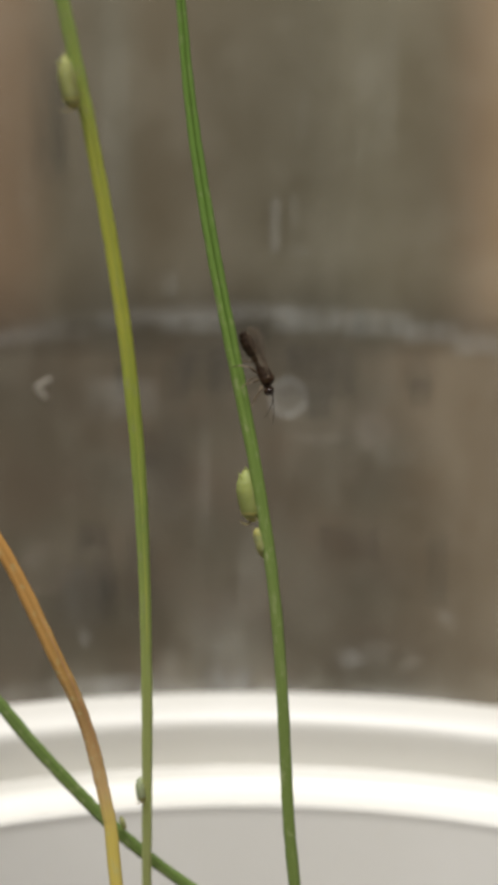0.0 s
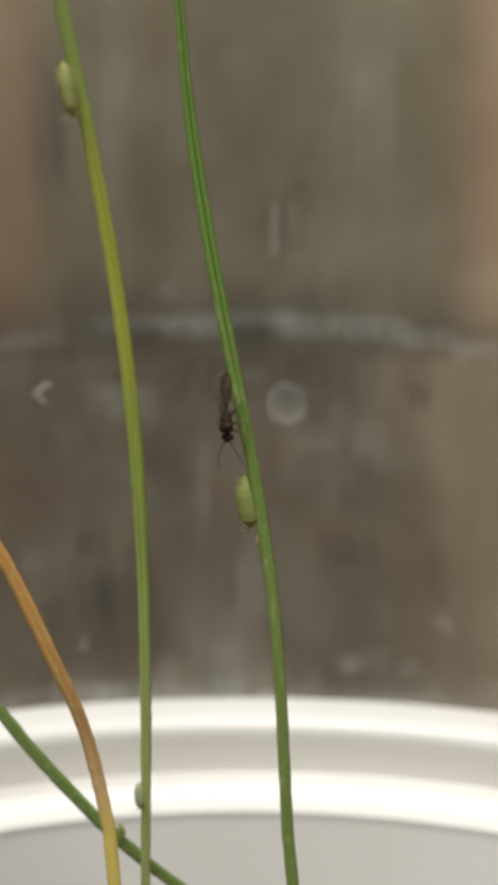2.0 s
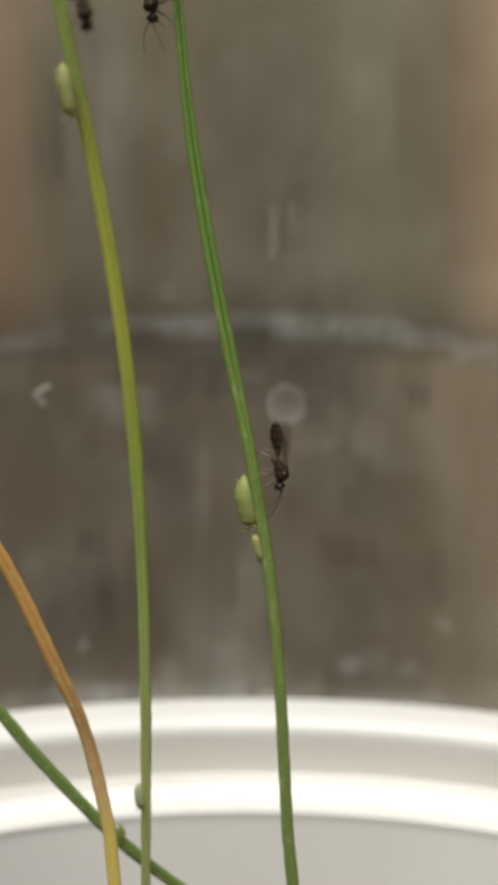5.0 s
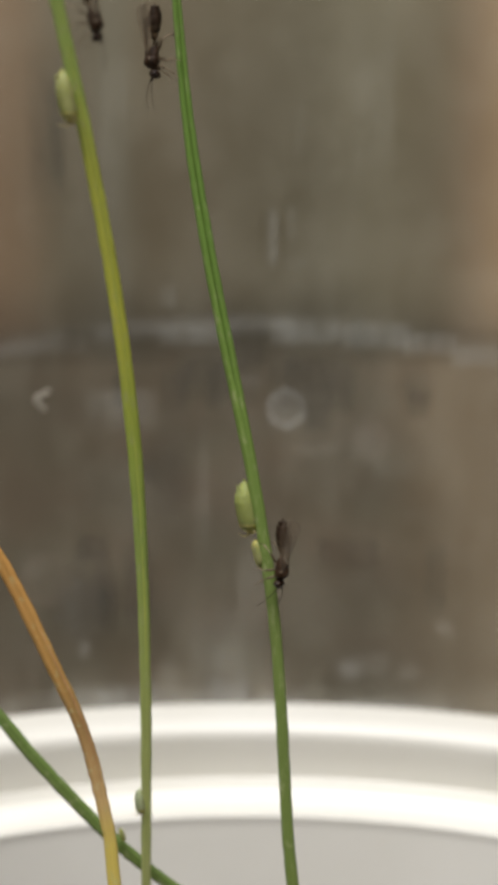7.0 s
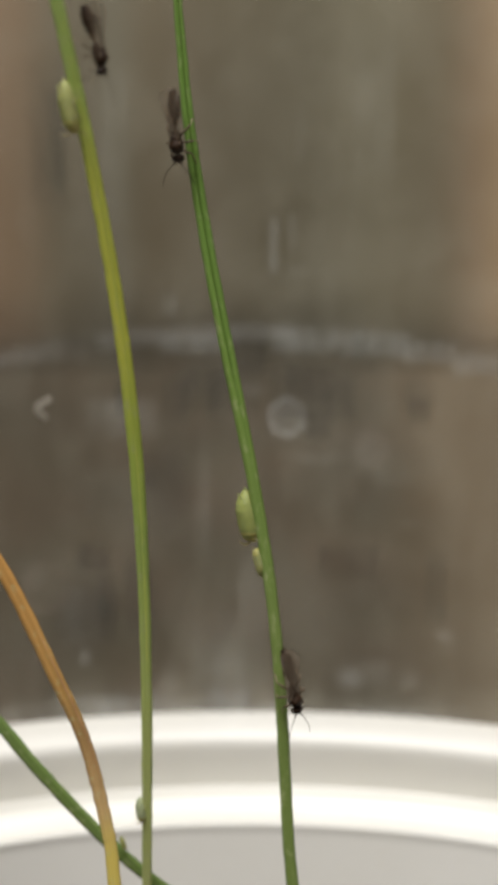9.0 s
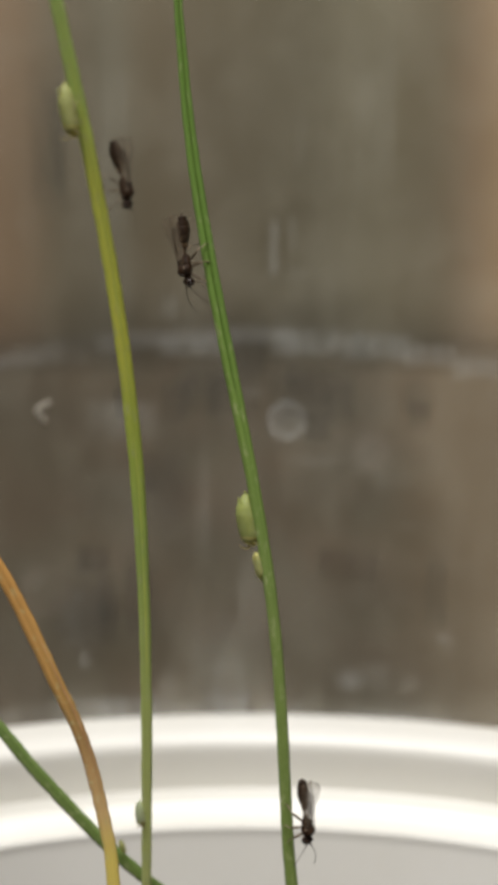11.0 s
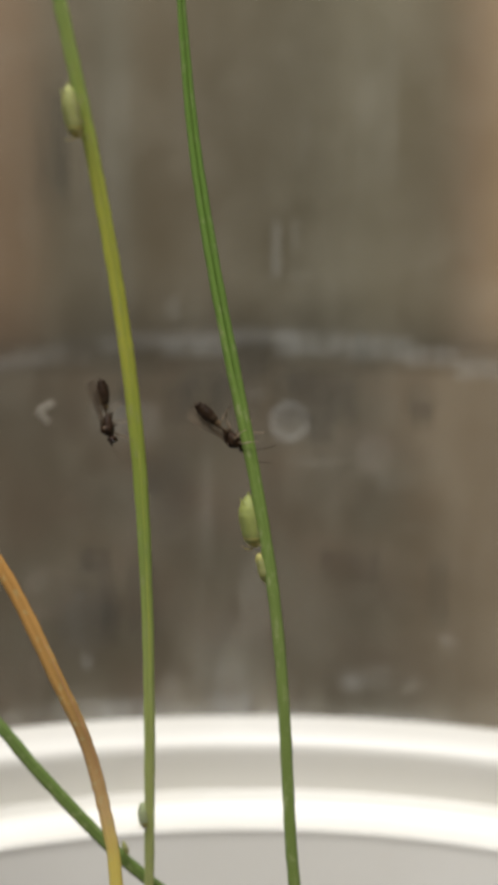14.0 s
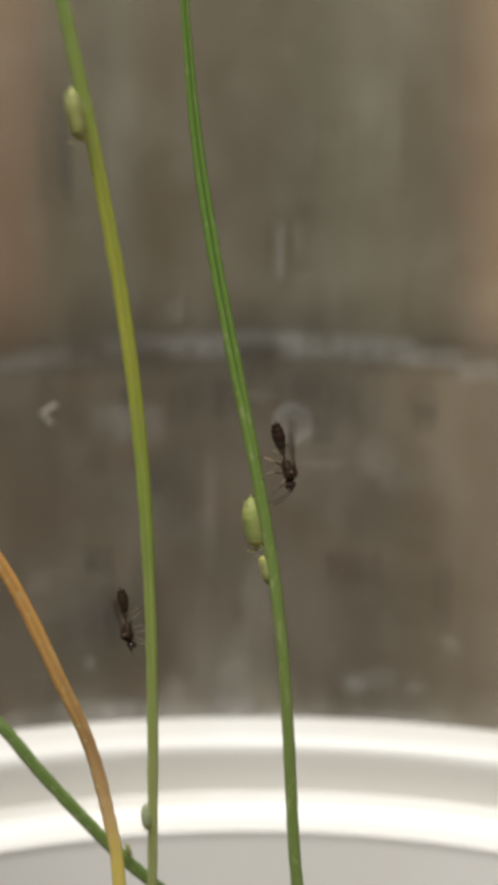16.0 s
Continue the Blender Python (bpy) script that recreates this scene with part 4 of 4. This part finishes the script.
def wasp(name, label, size=1.0, fine=1.0):
    """A small slender parasitic wasp; middle of the body at the origin, head towards +x, back towards +z; fine: how thick its limbs are; millimetres."""
    root = new(name)

    def add(nm, bm, mat, parent, lab="", at=None):
        bmesh.ops.scale(bm, verts=bm.verts, vec=(MM * size, MM * size, MM * size))
        ob = part(nm, bm, mat, parent, lab)
        if at:
            ob.location = Vector(at) * MM * size
        return ob

    bm = bmesh.new()  # mesonotum in front, a waisted propodeum behind
    pod(bm, [(0.16, 0.03, 0.04, -0.05), (0.20, 0.10, 0.10, -0.04), (0.33, 0.165, 0.17, -0.02), (0.44, 0.185, 0.20, -0.01), (0.54, 0.205, 0.245, 0.02), (0.68, 0.235, 0.265, 0.04), (0.82, 0.215, 0.235, 0.03), (0.92, 0.13, 0.15, -0.01), (0.98, 0.05, 0.06, -0.04), (1.0, 0.01, 0.01, -0.04)], 20)
    for v in bm.verts:
        v.co += 0.045 * noise.noise_vector(v.co * 9)
    add("thorax", bm, BLACK, root)
    bm = bmesh.new()
    limb(bm, [(0.24, 0, -0.04), (0.14, 0, -0.05), (0.02, 0, -0.04), (-0.08, 0, -0.04)], 0.040, 0.050, 10, 4)
    add("petiole", bm, TAWNY, root, "tawny thin waist")
    bm = bmesh.new()
    pod(bm, [(0.0, 0.03, 0.03, -0.04), (-0.10, 0.07, 0.07, -0.05), (-0.30, 0.135, 0.135, -0.06), (-0.56, 0.165, 0.165, -0.07), (-0.82, 0.145, 0.155, -0.07), (-1.02, 0.09, 0.11, -0.06), (-1.14, 0.04, 0.05, -0.05), (-1.17, 0.01, 0.01, -0.05)], 18)
    abdomen = add("abdomen", bm, BROWN, root)
    for i, (x0, x1, w, h) in enumerate(PLATES):  # overlapping plates, each flared over the next
        bm = bmesh.new()
        d = x1 - x0
        k = 0.72 if i < 3 else 1.06
        pod(bm, [(x0, w * 0.6 * (k if i == 0 else 1.15), h * 0.6 * (k if i == 0 else 1.15), -0.05), (x0 + 0.3 * d, w * 0.95, h * 0.95, -0.06), (x0 + 0.75 * d, w * 0.99, h * 0.99, -0.065), (x0 + 0.96 * d, w * 0.97, h * 0.97, -0.065), (x1, w * 0.90, h * 0.90, -0.065)], 18)
        for v in bm.verts:
            v.co += 0.008 * noise.noise_vector(v.co * 14 + Vector((i, 0, 0)))
        add("plate", bm, TAWNY if i == 0 else (BANDLIGHT if i == 1 else GLOSSY), abdomen, "tawny first plate" if i == 0 else "")
    bm = bmesh.new()
    limb(bm, [(-1.08, 0, -0.06), (-1.18, 0, -0.05), (-1.28, 0, -0.03)], 0.040, 0.010, 8, 4)
    add("ovipositor", bm, BLACK, root, "short black pointed ovipositor")
    bm = bmesh.new()
    ball(bm, (0.46, 0, 0.22), 0.10, 10, 1.2, 1.0, 0.55)
    for v in bm.verts:
        v.co += 0.02 * noise.noise_vector(v.co * 12)
    add("scutellum", bm, BROWN, root, "raised brown plate behind the thorax")
    bm = bmesh.new()
    pod(bm, [(0.97, 0.02, 0.02, -0.06), (0.99, 0.15, 0.12, -0.06), (1.07, 0.215, 0.185, -0.07), (1.16, 0.205, 0.18, -0.08), (1.24, 0.11, 0.12, -0.09), (1.27, 0.01, 0.01, -0.09)], 18)
    head = add("head", bm, BLACK, root)
    bm = bmesh.new()
    ball(bm, (1.18, 0, -0.20), 0.085, 8, 0.8, 1.0, 0.9)
    add("mouth", bm, TAWNY, head, "tawny mouthparts")
    for sd in (-1, 1):
        bm = bmesh.new()
        ball(bm, (1.11, 0.175 * sd, -0.05), 0.09, 10, 1.0, 0.6, 1.2)
        add("eye", bm, EYE, head, "round black eye")
        bm = bmesh.new()
        ball(bm, (0.62, 0.20 * sd, 0.17), 0.05, 8, 1.2, 0.7, 0.8)
        add("wing_base", bm, PALE, root, "pale plate at the wing root")
    feelers, legs, wings = [], [], []
    for sd in (-1, 1):
        bm = bmesh.new()  # a thick first joint, then a long whip
        limb(bm, [(0, 0, 0), (0.05, 0.02 * sd, 0.01), (0.13, 0.05 * sd, 0.02)], 0.030, 0.026, 8, 3)
        limb(bm, [(0.12, 0.05 * sd, 0.02), (0.34, 0.11 * sd, 0.02), (0.62, 0.16 * sd, -0.03), (0.88, 0.16 * sd, -0.12), (1.08, 0.12 * sd, -0.24)], 0.014 * fine * fine, 0.010 * fine * fine, 8, 6)
        feelers.append((add("antenna", bm, FEELER, root, "long dark brown antenna", (1.22, 0.06 * sd, -0.01)), sd))
        for i, (hip, knee, foot) in enumerate(zip(HIPS, KNEES, FEET)):
            k, f = Vector((knee[0], knee[1] * sd, knee[2])), Vector((foot[0], foot[1] * sd, foot[2]))
            bm = bmesh.new()
            sweep(bm, [Vector((0, 0, 0)), k * 0.15, k * 0.4, k * 0.7, k * 0.93, k], lambda s: circle(fine * (0.018 + 0.030 * math.sin(math.pi * min(1, s + 0.08))), 8), (0.3, 0.2, 0.93))
            leg = add("leg", bm, LEG, root, "yellowish brown jointed leg", (hip[0], hip[1] * sd, hip[2]))
            bm = bmesh.new()
            sweep(bm, [k - (f - k) * 0.02, k.lerp(f, 0.12), k.lerp(f, 0.4), k.lerp(f, 0.62)], lambda s: circle(fine * (0.017 + 0.009 * s), 8), (0.9, 0.2, 0.3))
            add("shin", bm, LEGPALE, leg, "pale yellow shin")
            bm = bmesh.new()
            toe = f + Vector((0.10, 0, -0.02))
            for a, b in ((0.0, 0.3), (0.3, 0.52), (0.52, 0.74), (0.74, 1.0)):  # small joints of the foot
                p, q = k.lerp(f, 0.62).lerp(toe, a), k.lerp(f, 0.62).lerp(toe, b)
                sweep(bm, [p, p.lerp(q, 0.5), q], lambda s: circle(fine * (0.012 + 0.006 * s), 7), (0.9, 0.2, 0.3))
            add("foot", bm, LEGPALE if i < 2 else LEG, leg)
            legs.append((leg, i, sd))
        # folded wings: one large, one small on each side
        for nm, length, wide, lift, spread in (("forewing", 1.80, 0.82, 0.24, 2.5), ("hindwing", 1.36, 0.44, 0.21, 1.0)):
            def edge(s):  # front and rear edge at a share s of the length
                front = 0.16 * wide * math.sin(math.pi * min(1.0, s * 0.9 + 0.05)) ** 0.7
                rear = wide * (0.06 + 0.86 * s ** 0.85)
                if s > 0.72:
                    c = max(0.0, 1 - ((s - 0.72) / 0.28) ** 2) ** 0.5
                    front, rear = front * c, 0.3 * wide + (rear - 0.3 * wide) * c
                return front, -rear
            bm = bmesh.new()
            rows = []
            for i in range(19):
                s = i / 18
                f, r = edge(s)
                rows.append([bm.verts.new((-length * s, sd * (f + (r - f) * u + 0.10 * wide), -0.10 * s + 0.018 * math.sin(u * 9 + s * 4) - 0.08 * (u - 0.4) ** 2)) for u in (0, 0.17, 0.34, 0.5, 0.67, 0.84, 1.0)])
            for r, q in zip(rows, rows[1:]):
                for j in range(6):
                    bm.faces.new((r[j], r[j + 1], q[j + 1], q[j]))
            bmesh.ops.solidify(bm, geom=bm.faces[:], thickness=0.010)
            w = add(nm, bm, WING, root, "smoky see-through wing", (0.58, 0.10 * sd, lift))
            if nm == "forewing":
                bm = bmesh.new()
                limb(bm, [(-length * s, sd * (edge(s)[0] + 0.09 * wide), -0.10 * s - 0.008) for s in (0.02, 0.2, 0.4, 0.55, 0.7)], 0.012, 0.007, 6, 4)
                ball(bm, (-length * 0.52, sd * (edge(0.52)[0] + 0.05 * wide), -0.06), 0.04, 8, 2.2, 0.7, 0.35)
                add("vein", bm, TAWNY, w, "brown front vein with its dark spot")
            w.rotation_euler = (0, 0, radians(-spread * sd))
            wings.append((w, -spread * sd, sd))
    tagged(root, label, "wasp", "small wasps on the blades")
    return root, legs, feelers, wings


WASP_A, WASP_B, WASP_C = (wasp("wasp", "dark brown wasp with smoky wings climbing down " + s, k, f) for s, k, f in
                          (("a green blade", 1.05, 1.0), ("a blade above aphids", 1.06, 1.0), ("a yellowing blade", 0.96, 0.6)))

# seconds, x, y, z in millimetres, lean of the body and roll round it in degrees
ROWS_A = [
    (0, 0.28, 59.95, 73.72, 25, 78), (0.3, 0.43, 59.95, 73.15, 13, 80), (0.5, 0.54, 59.95, 72.87, 7, 80), (0.7, 0.46, 59.95, 72.49, -5, 72),
    (1, 0.37, 59.70, 72.65, -15, 62), (1.2, 0.19, 59.22, 72.47, -28, 42), (1.5, -0.35, 59.05, 72.15, -47, -2), (1.7, -0.77, 59.19, 72.08, -17, -22),
    (2, -0.84, 59.22, 72.37, 2, -24), (2.3, -0.66, 59.12, 72.36, 1, -15), (2.5, -0.52, 59.08, 72.28, 9, -10), (2.7, -0.15, 59.05, 72.08, 7, 4),
    (3, 0.28, 59.17, 71.91, 23, 20), (3.3, 0.75, 59.95, 71.84, 23, 78), (3.5, 0.84, 60.00, 71.73, 17, 84), (4, 0.85, 60.00, 71.63, 16, 84),
    (4.2, 0.91, 60.00, 71.37, 13, 82), (6.3, 1.43, 60.00, 68.19, -4, 76), (6.5, 1.45, 59.95, 67.61, -6, 72), (7, 1.27, 59.30, 67.09, -3, 48),
    (7.3, 1.31, 59.17, 65.52, 0, 20), (7.5, 1.51, 59.22, 64.47, 0, 23), (7.7, 1.24, 59.07, 63.75, -4, 9), (8, 1.24, 59.07, 63.53, 1, 8),
    (8.3, 1.19, 59.05, 63.02, -3, 4), (8.5, 1.15, 59.05, 62.88, 1, 1), (8.7, 1.17, 59.05, 62.85, -1, 2), (9, 1.58, 59.15, 62.56, 12, 18),
    (9.2, 1.67, 59.20, 62.56, 8, 22), (11.3, 2.31, 59.49, 56.24, 7, 39), (11.5, 2.44, 59.61, 55.36, 8, 45), (11.7, 2.64, 60.00, 54.22, 3, 61),
    (12, 2.68, 59.59, 52.67, 3, 44), (12.5, 2.64, 59.36, 51.56, 3, 32), (16, 2.45, 59.21, 51.78, 3, 23),
]
ROWS_B = [
    (0, -3.50, 59.36, 91.68, -1, -32), (4.2, -3.39, 59.41, 89.08, -1, -35), (6.3, -3.41, 60.00, 85.81, -2, -74), (6.5, -3.41, 60.00, 85.83, 0, -74),
    (7, -3.40, 60.00, 85.75, -1, -74), (7.3, -3.35, 59.76, 85.72, -3, -66), (7.5, -3.34, 59.73, 85.71, -3, -66), (7.7, -3.26, 59.56, 85.56, 4, -43),
    (8, -2.81, 59.16, 85.20, 19, -19), (8.3, -2.32, 59.05, 85.24, 46, 1), (8.5, -1.66, 59.33, 84.89, 25, 31), (8.7, -2.04, 59.07, 83.82, 5, 8),
    (9, -2.64, 59.18, 83.05, 4, -21), (9.2, -2.09, 59.05, 82.74, 21, 1), (11.3, -2.42, 60.00, 78.30, 5, -64), (11.5, -2.25, 59.58, 77.98, 3, -43),
    (11.7, -1.99, 59.39, 77.24, 1, -34), (12, -1.88, 59.54, 76.10, 0, -41), (12.3, -1.58, 59.54, 74.61, 10, -42), (12.5, -1.59, 60.00, 73.70, 6, -80),
    (12.7, -1.44, 60.00, 72.98, 16, -80), (13, -1.35, 60.00, 71.98, 6, -80), (13.3, -1.33, 60.00, 71.85, 3, -80), (13.5, -1.29, 60.00, 71.80, 8, -80),
    (13.7, -1.48, 60.00, 72.01, 14, -80), (14, -1.22, 60.35, 72.17, 47, -112), (14.3, -0.21, 60.95, 71.98, 46, -178), (14.5, 0.40, 60.78, 71.52, 23, -215),
    (14.7, 0.48, 60.80, 71.06, 20, -212), (15, 1.13, 60.00, 70.48, 7, -290), (15.3, 1.17, 60.00, 70.75, 11, -290), (15.5, 1.15, 60.00, 70.96, 9, -290),
    (15.7, 1.19, 60.00, 71.17, 15, -290), (16, 1.10, 60.00, 71.29, 14, -290),
]
ROWS_C = [
    (0, -7.58, 53.82, 89.43, 10, -35), (2.8, -7.21, 54.25, 87.51, 13, -36), (3.3, -6.95, 55.71, 86.66, 8, -136), (3.5, -6.89, 55.79, 86.27, 11, -134),
    (3.7, -6.42, 56.01, 86.53, 14, -170), (4, -5.95, 55.90, 86.75, 13, -202), (4.2, -5.81, 54.24, 86.47, 11, -341), (6.3, -5.34, 54.78, 86.59, 16, -310),
    (6.5, -5.35, 54.73, 86.60, 14, -312), (7, -5.19, 55.09, 86.43, 16, -299), (7.3, -5.16, 55.09, 86.44, 18, -299), (7.5, -5.18, 55.11, 86.37, 16, -299),
    (8, -5.17, 55.12, 86.32, 16, -299), (8.3, -5.18, 55.15, 86.20, 16, -299), (8.5, -5.19, 55.19, 86.02, 15, -299), (8.7, -5.17, 55.21, 85.94, 16, -299),
    (9, -5.12, 55.28, 85.67, 15, -299), (9.2, -5.05, 55.33, 85.48, 17, -299), (11.3, -4.17, 56.57, 80.17, 10, -299), (11.5, -4.03, 56.77, 79.27, 5, -299),
    (11.7, -3.93, 56.93, 78.56, 0, -299), (12, -4.14, 56.40, 78.07, -9, -328), (12.3, -4.59, 56.18, 77.78, -37, -350), (12.5, -4.88, 56.17, 77.70, -19, -363),
    (12.7, -4.87, 56.32, 77.08, -9, -367), (13, -4.92, 56.51, 76.35, -6, -380), (13.3, -5.14, 57.40, 75.35, 1, -418), (13.5, -5.20, 57.70, 75.05, -7, -438),
    (13.7, -5.47, 57.87, 74.18, 5, -438), (14, -5.30, 58.10, 73.07, 10, -438), (14.3, -5.20, 58.21, 72.56, 14, -438), (14.5, -5.15, 58.27, 72.25, 11, -438),
    (14.7, -5.18, 58.41, 71.58, 4, -438), (15, -5.03, 58.70, 70.12, 13, -438), (15.3, -5.16, 58.97, 68.76, 1, -438), (15.5, -5.13, 59.23, 67.43, 8, -438),
    (15.7, -4.99, 59.45, 66.28, 8, -438), (16, -4.91, 59.68, 65.11, 10, -438),
]

# seconds, then the dip towards the belly and the turn of each of the two antennae, in degrees
FEEL_A = [(0, 10, -8, 30, 12), (0.2, 20, -8, 58, 8), (0.5, 15, -5, 55, 5), (0.7, 62, 0, 40, 5), (1.0, 50, -5, 20, 8), (1.3, 15, -10, 10, 12), (1.6, 8, -14, 10, 16),
          (2.0, 0, -14, 0, 20), (2.4, 0, -2, 4, 6), (2.7, 12, -6, 12, 6), (3.1, 6, -6, 2, 8), (3.6, 0, -4, 12, 6), (4.2, 8, -6, 30, 8), (6.2, 48, -4, 15, 6), (6.5, 64, 0, 6, 6),
          (6.8, 58, -6, 14, 8), (7.1, 18, -20, 20, 18), (7.4, 28, -12, 10, 14), (7.7, 8, -26, 8, 28), (8.1, 8, -24, 8, 26), (8.4, 6, -42, 6, 14), (8.8, 22, -10, 20, 10),
          (9.2, 4, -12, 4, 14), (11.3, 20, -10, 5, 12), (16, 10, -12, 10, 12)]
FEEL_B = [(0, 8, -12, 8, 12), (4.2, -5, -10, 10, 10), (6.3, -25, -5, 8, 5), (6.5, -82, 0, -6, 6), (6.8, -48, -4, -12, 6), (7.2, -2, -4, -12, 4), (7.5, -46, -4, -22, 6),
          (7.7, 14, -4, 38, 6), (7.9, 68, 0, 6, 4), (8.1, 28, -20, 20, 20), (8.3, 12, -30, 10, 20), (8.5, 44, -6, 34, 4), (8.8, 8, -12, 8, 12), (9.0, 4, -34, 30, 6), (9.2, 6, -8, 10, 12),
          (11.3, 10, -4, 34, 6), (11.6, 4, -4, -6, 6), (12.0, 10, -8, 20, 8), (12.5, 24, -4, 36, 6), (13.0, 34, -4, 46, 4), (13.5, 28, -6, 18, 8), (14.0, 40, -6, 18, 10),
          (14.5, 10, -10, 14, 10), (14.8, 0, -6, 10, 8), (15.0, 50, -4, 18, 6), (15.4, 56, -4, 30, 6), (16, 60, -4, 48, 6)]
FEEL_C = [(0, 8, -12, 8, 12), (3.5, 10, -20, 6, 10), (4.2, 6, 30, 6, 55), (6.3, -14, -6, 12, 8), (7.5, -22, -6, 4, 6), (9.2, -26, -4, -4, 6), (11.5, 4, -12, 6, 12), (12.3, 8, -16, 8, 14),
          (14, 10, -8, 22, 10), (16, 6, -10, 14, 10)]

# seconds and degrees by which the wings stand up from the back
LIFT_A = [(0, 1), (0.5, 3), (0.7, 74), (0.9, 78), (1.2, 70), (1.45, 0), (2.0, 1), (3.2, -1), (4.2, 0), (6.0, 3), (6.2, 70), (6.4, 78), (6.55, 74), (6.8, 3), (8.0, 1), (9.0, 5), (16, 3)]
LIFT_B = [(0, 2), (6.3, 2), (7.9, 4), (8.5, 2), (9.2, 0), (11.3, 6), (12.0, 3), (12.5, 1), (13.5, 0), (14.2, 2), (14.45, 8), (14.7, 8), (15.0, 9), (15.4, 11), (16, 11)]
LIFT_C = [(0, 2), (9.0, 4), (11.3, 3), (12.3, 1), (14.0, 2), (16, 2)]


def motions():
    for (root, legs, feelers, wings), rows, lifts, feels in ((WASP_A, ROWS_A, LIFT_A, FEEL_A), (WASP_B, ROWS_B, LIFT_B, FEEL_B), (WASP_C, ROWS_C, LIFT_C, FEEL_C)):
        for ob, spread, sd in wings:
            walk(ob, [(t, Matrix.Translation(ob.location) @ pose(0, 0, 0, -sd * (38 - 1.6 * k), k, spread)) for t, k in lifts])
        walk(root, [(t, crawl_pose(x, y, z, a, r)) for t, x, y, z, a, r in rows])

        def gone(t):  # way walked so far, in millimetres
            d = 0.0
            for p, q in zip(rows, rows[1:]):
                if t <= p[0]:
                    break
                k = min(1.0, (t - p[0]) / (q[0] - p[0]))
                d += k * math.dist(p[1:4], q[1:4])
            return d
        steps = [i * 0.2 for i in range(81)]
        way = [gone(t) for t in steps]
        for ob, i, sd in legs:
            phase = (math.pi if (i % 2 == 0) == (sd > 0) else 0.0)
            walk(ob, [(t, Matrix.Translation(ob.location) @ pose(0, 0, 0, 0, 0, 13 * math.sin(w * 5.0 + phase))) for t, w in zip(steps, way)])
        for ob, sd in feelers:
            walk(ob, [(f[0], Matrix.Translation(ob.location) @ pose(0, 0, 0, 0, f[1 if sd < 0 else 3], f[2 if sd < 0 else 4])) for f in feels])
    # seconds, shift in x and y in millimetres, turn and roll in degrees: the aphids kick
    kicks = ((aphid_big, aphid_big_at, [(0, 0, 0, 0, 0), (7.6, 0, 0, 0, 0), (7.7, 0, 0, 2, 0), (7.8, -0.05, 0, 38, 0), (7.9, -0.02, 0, 18, 0), (8.0, 0, 0, 0, 0), (14.5, 0, 0, 0, 0), (14.6, 0, 0, 0, 0),
                                        (14.7, -0.05, 0, 40, 0), (14.8, 0, 0, 2, 0), (14.9, 0, 0, 0, 0), (16, 0, 0, 0, 0)]),
             (aphid_small, aphid_small_at, [(0, 0, 0, 0, 0), (0.6, 0, 0, 0, 0), (0.7, -0.1, 0, -28, 0), (0.8, -0.06, 0, -14, 0), (0.9, 0, -0.02, 0, 0), (1.8, 0, 0, 0, 0), (2.0, 0.14, 0.1, 0, -30),
                                            (2.1, 0.34, 0.2, 0, -60), (2.5, 0.3, 0.2, 0, -70), (3.1, 0.27, 0.2, 0, -65), (3.25, 0.02, 0.02, 0, -10), (3.35, 0.05, 0.04, 0, -15), (3.5, 0.22, 0.18, 0, -55),
                                            (3.8, 0.18, 0.15, 0, -45), (3.9, 0.0, 0, -6, -8), (4.0, 0.07, 0, -30, 0), (4.1, 0, 0, -4, -4), (4.3, 0, 0, 0, 0), (7.3, 0, 0, 0, 0), (7.4, -0.03, 0, -20, 0),
                                            (7.5, 0, 0, 0, 0), (14.7, 0, 0, 0, 0), (14.8, -0.08, 0, -34, 0), (14.9, -0.03, 0, -14, 0), (15.0, 0, 0, 0, 0), (16, 0, 0, 0, 0)]),
             (aphid_high, aphid_high_at, [(0, 0, 0, 0, 0), (7.4, 0, 0, 0, 0), (7.5, 0, 0, 18, 0), (7.6, 0, 0, 12, 0), (7.7, 0, 0, 2, 0), (7.9, 0, 0, 8, 0), (8.1, 0, 0, 0, 0), (16, 0, 0, 0, 0)]))
    for ob, (x, y, z, a, r), rows in kicks:
        walk(ob, [(t, crawl_pose(x + dx, y + dy, z, a + da, r + dr)) for t, dx, dy, da, dr in rows])


motions()
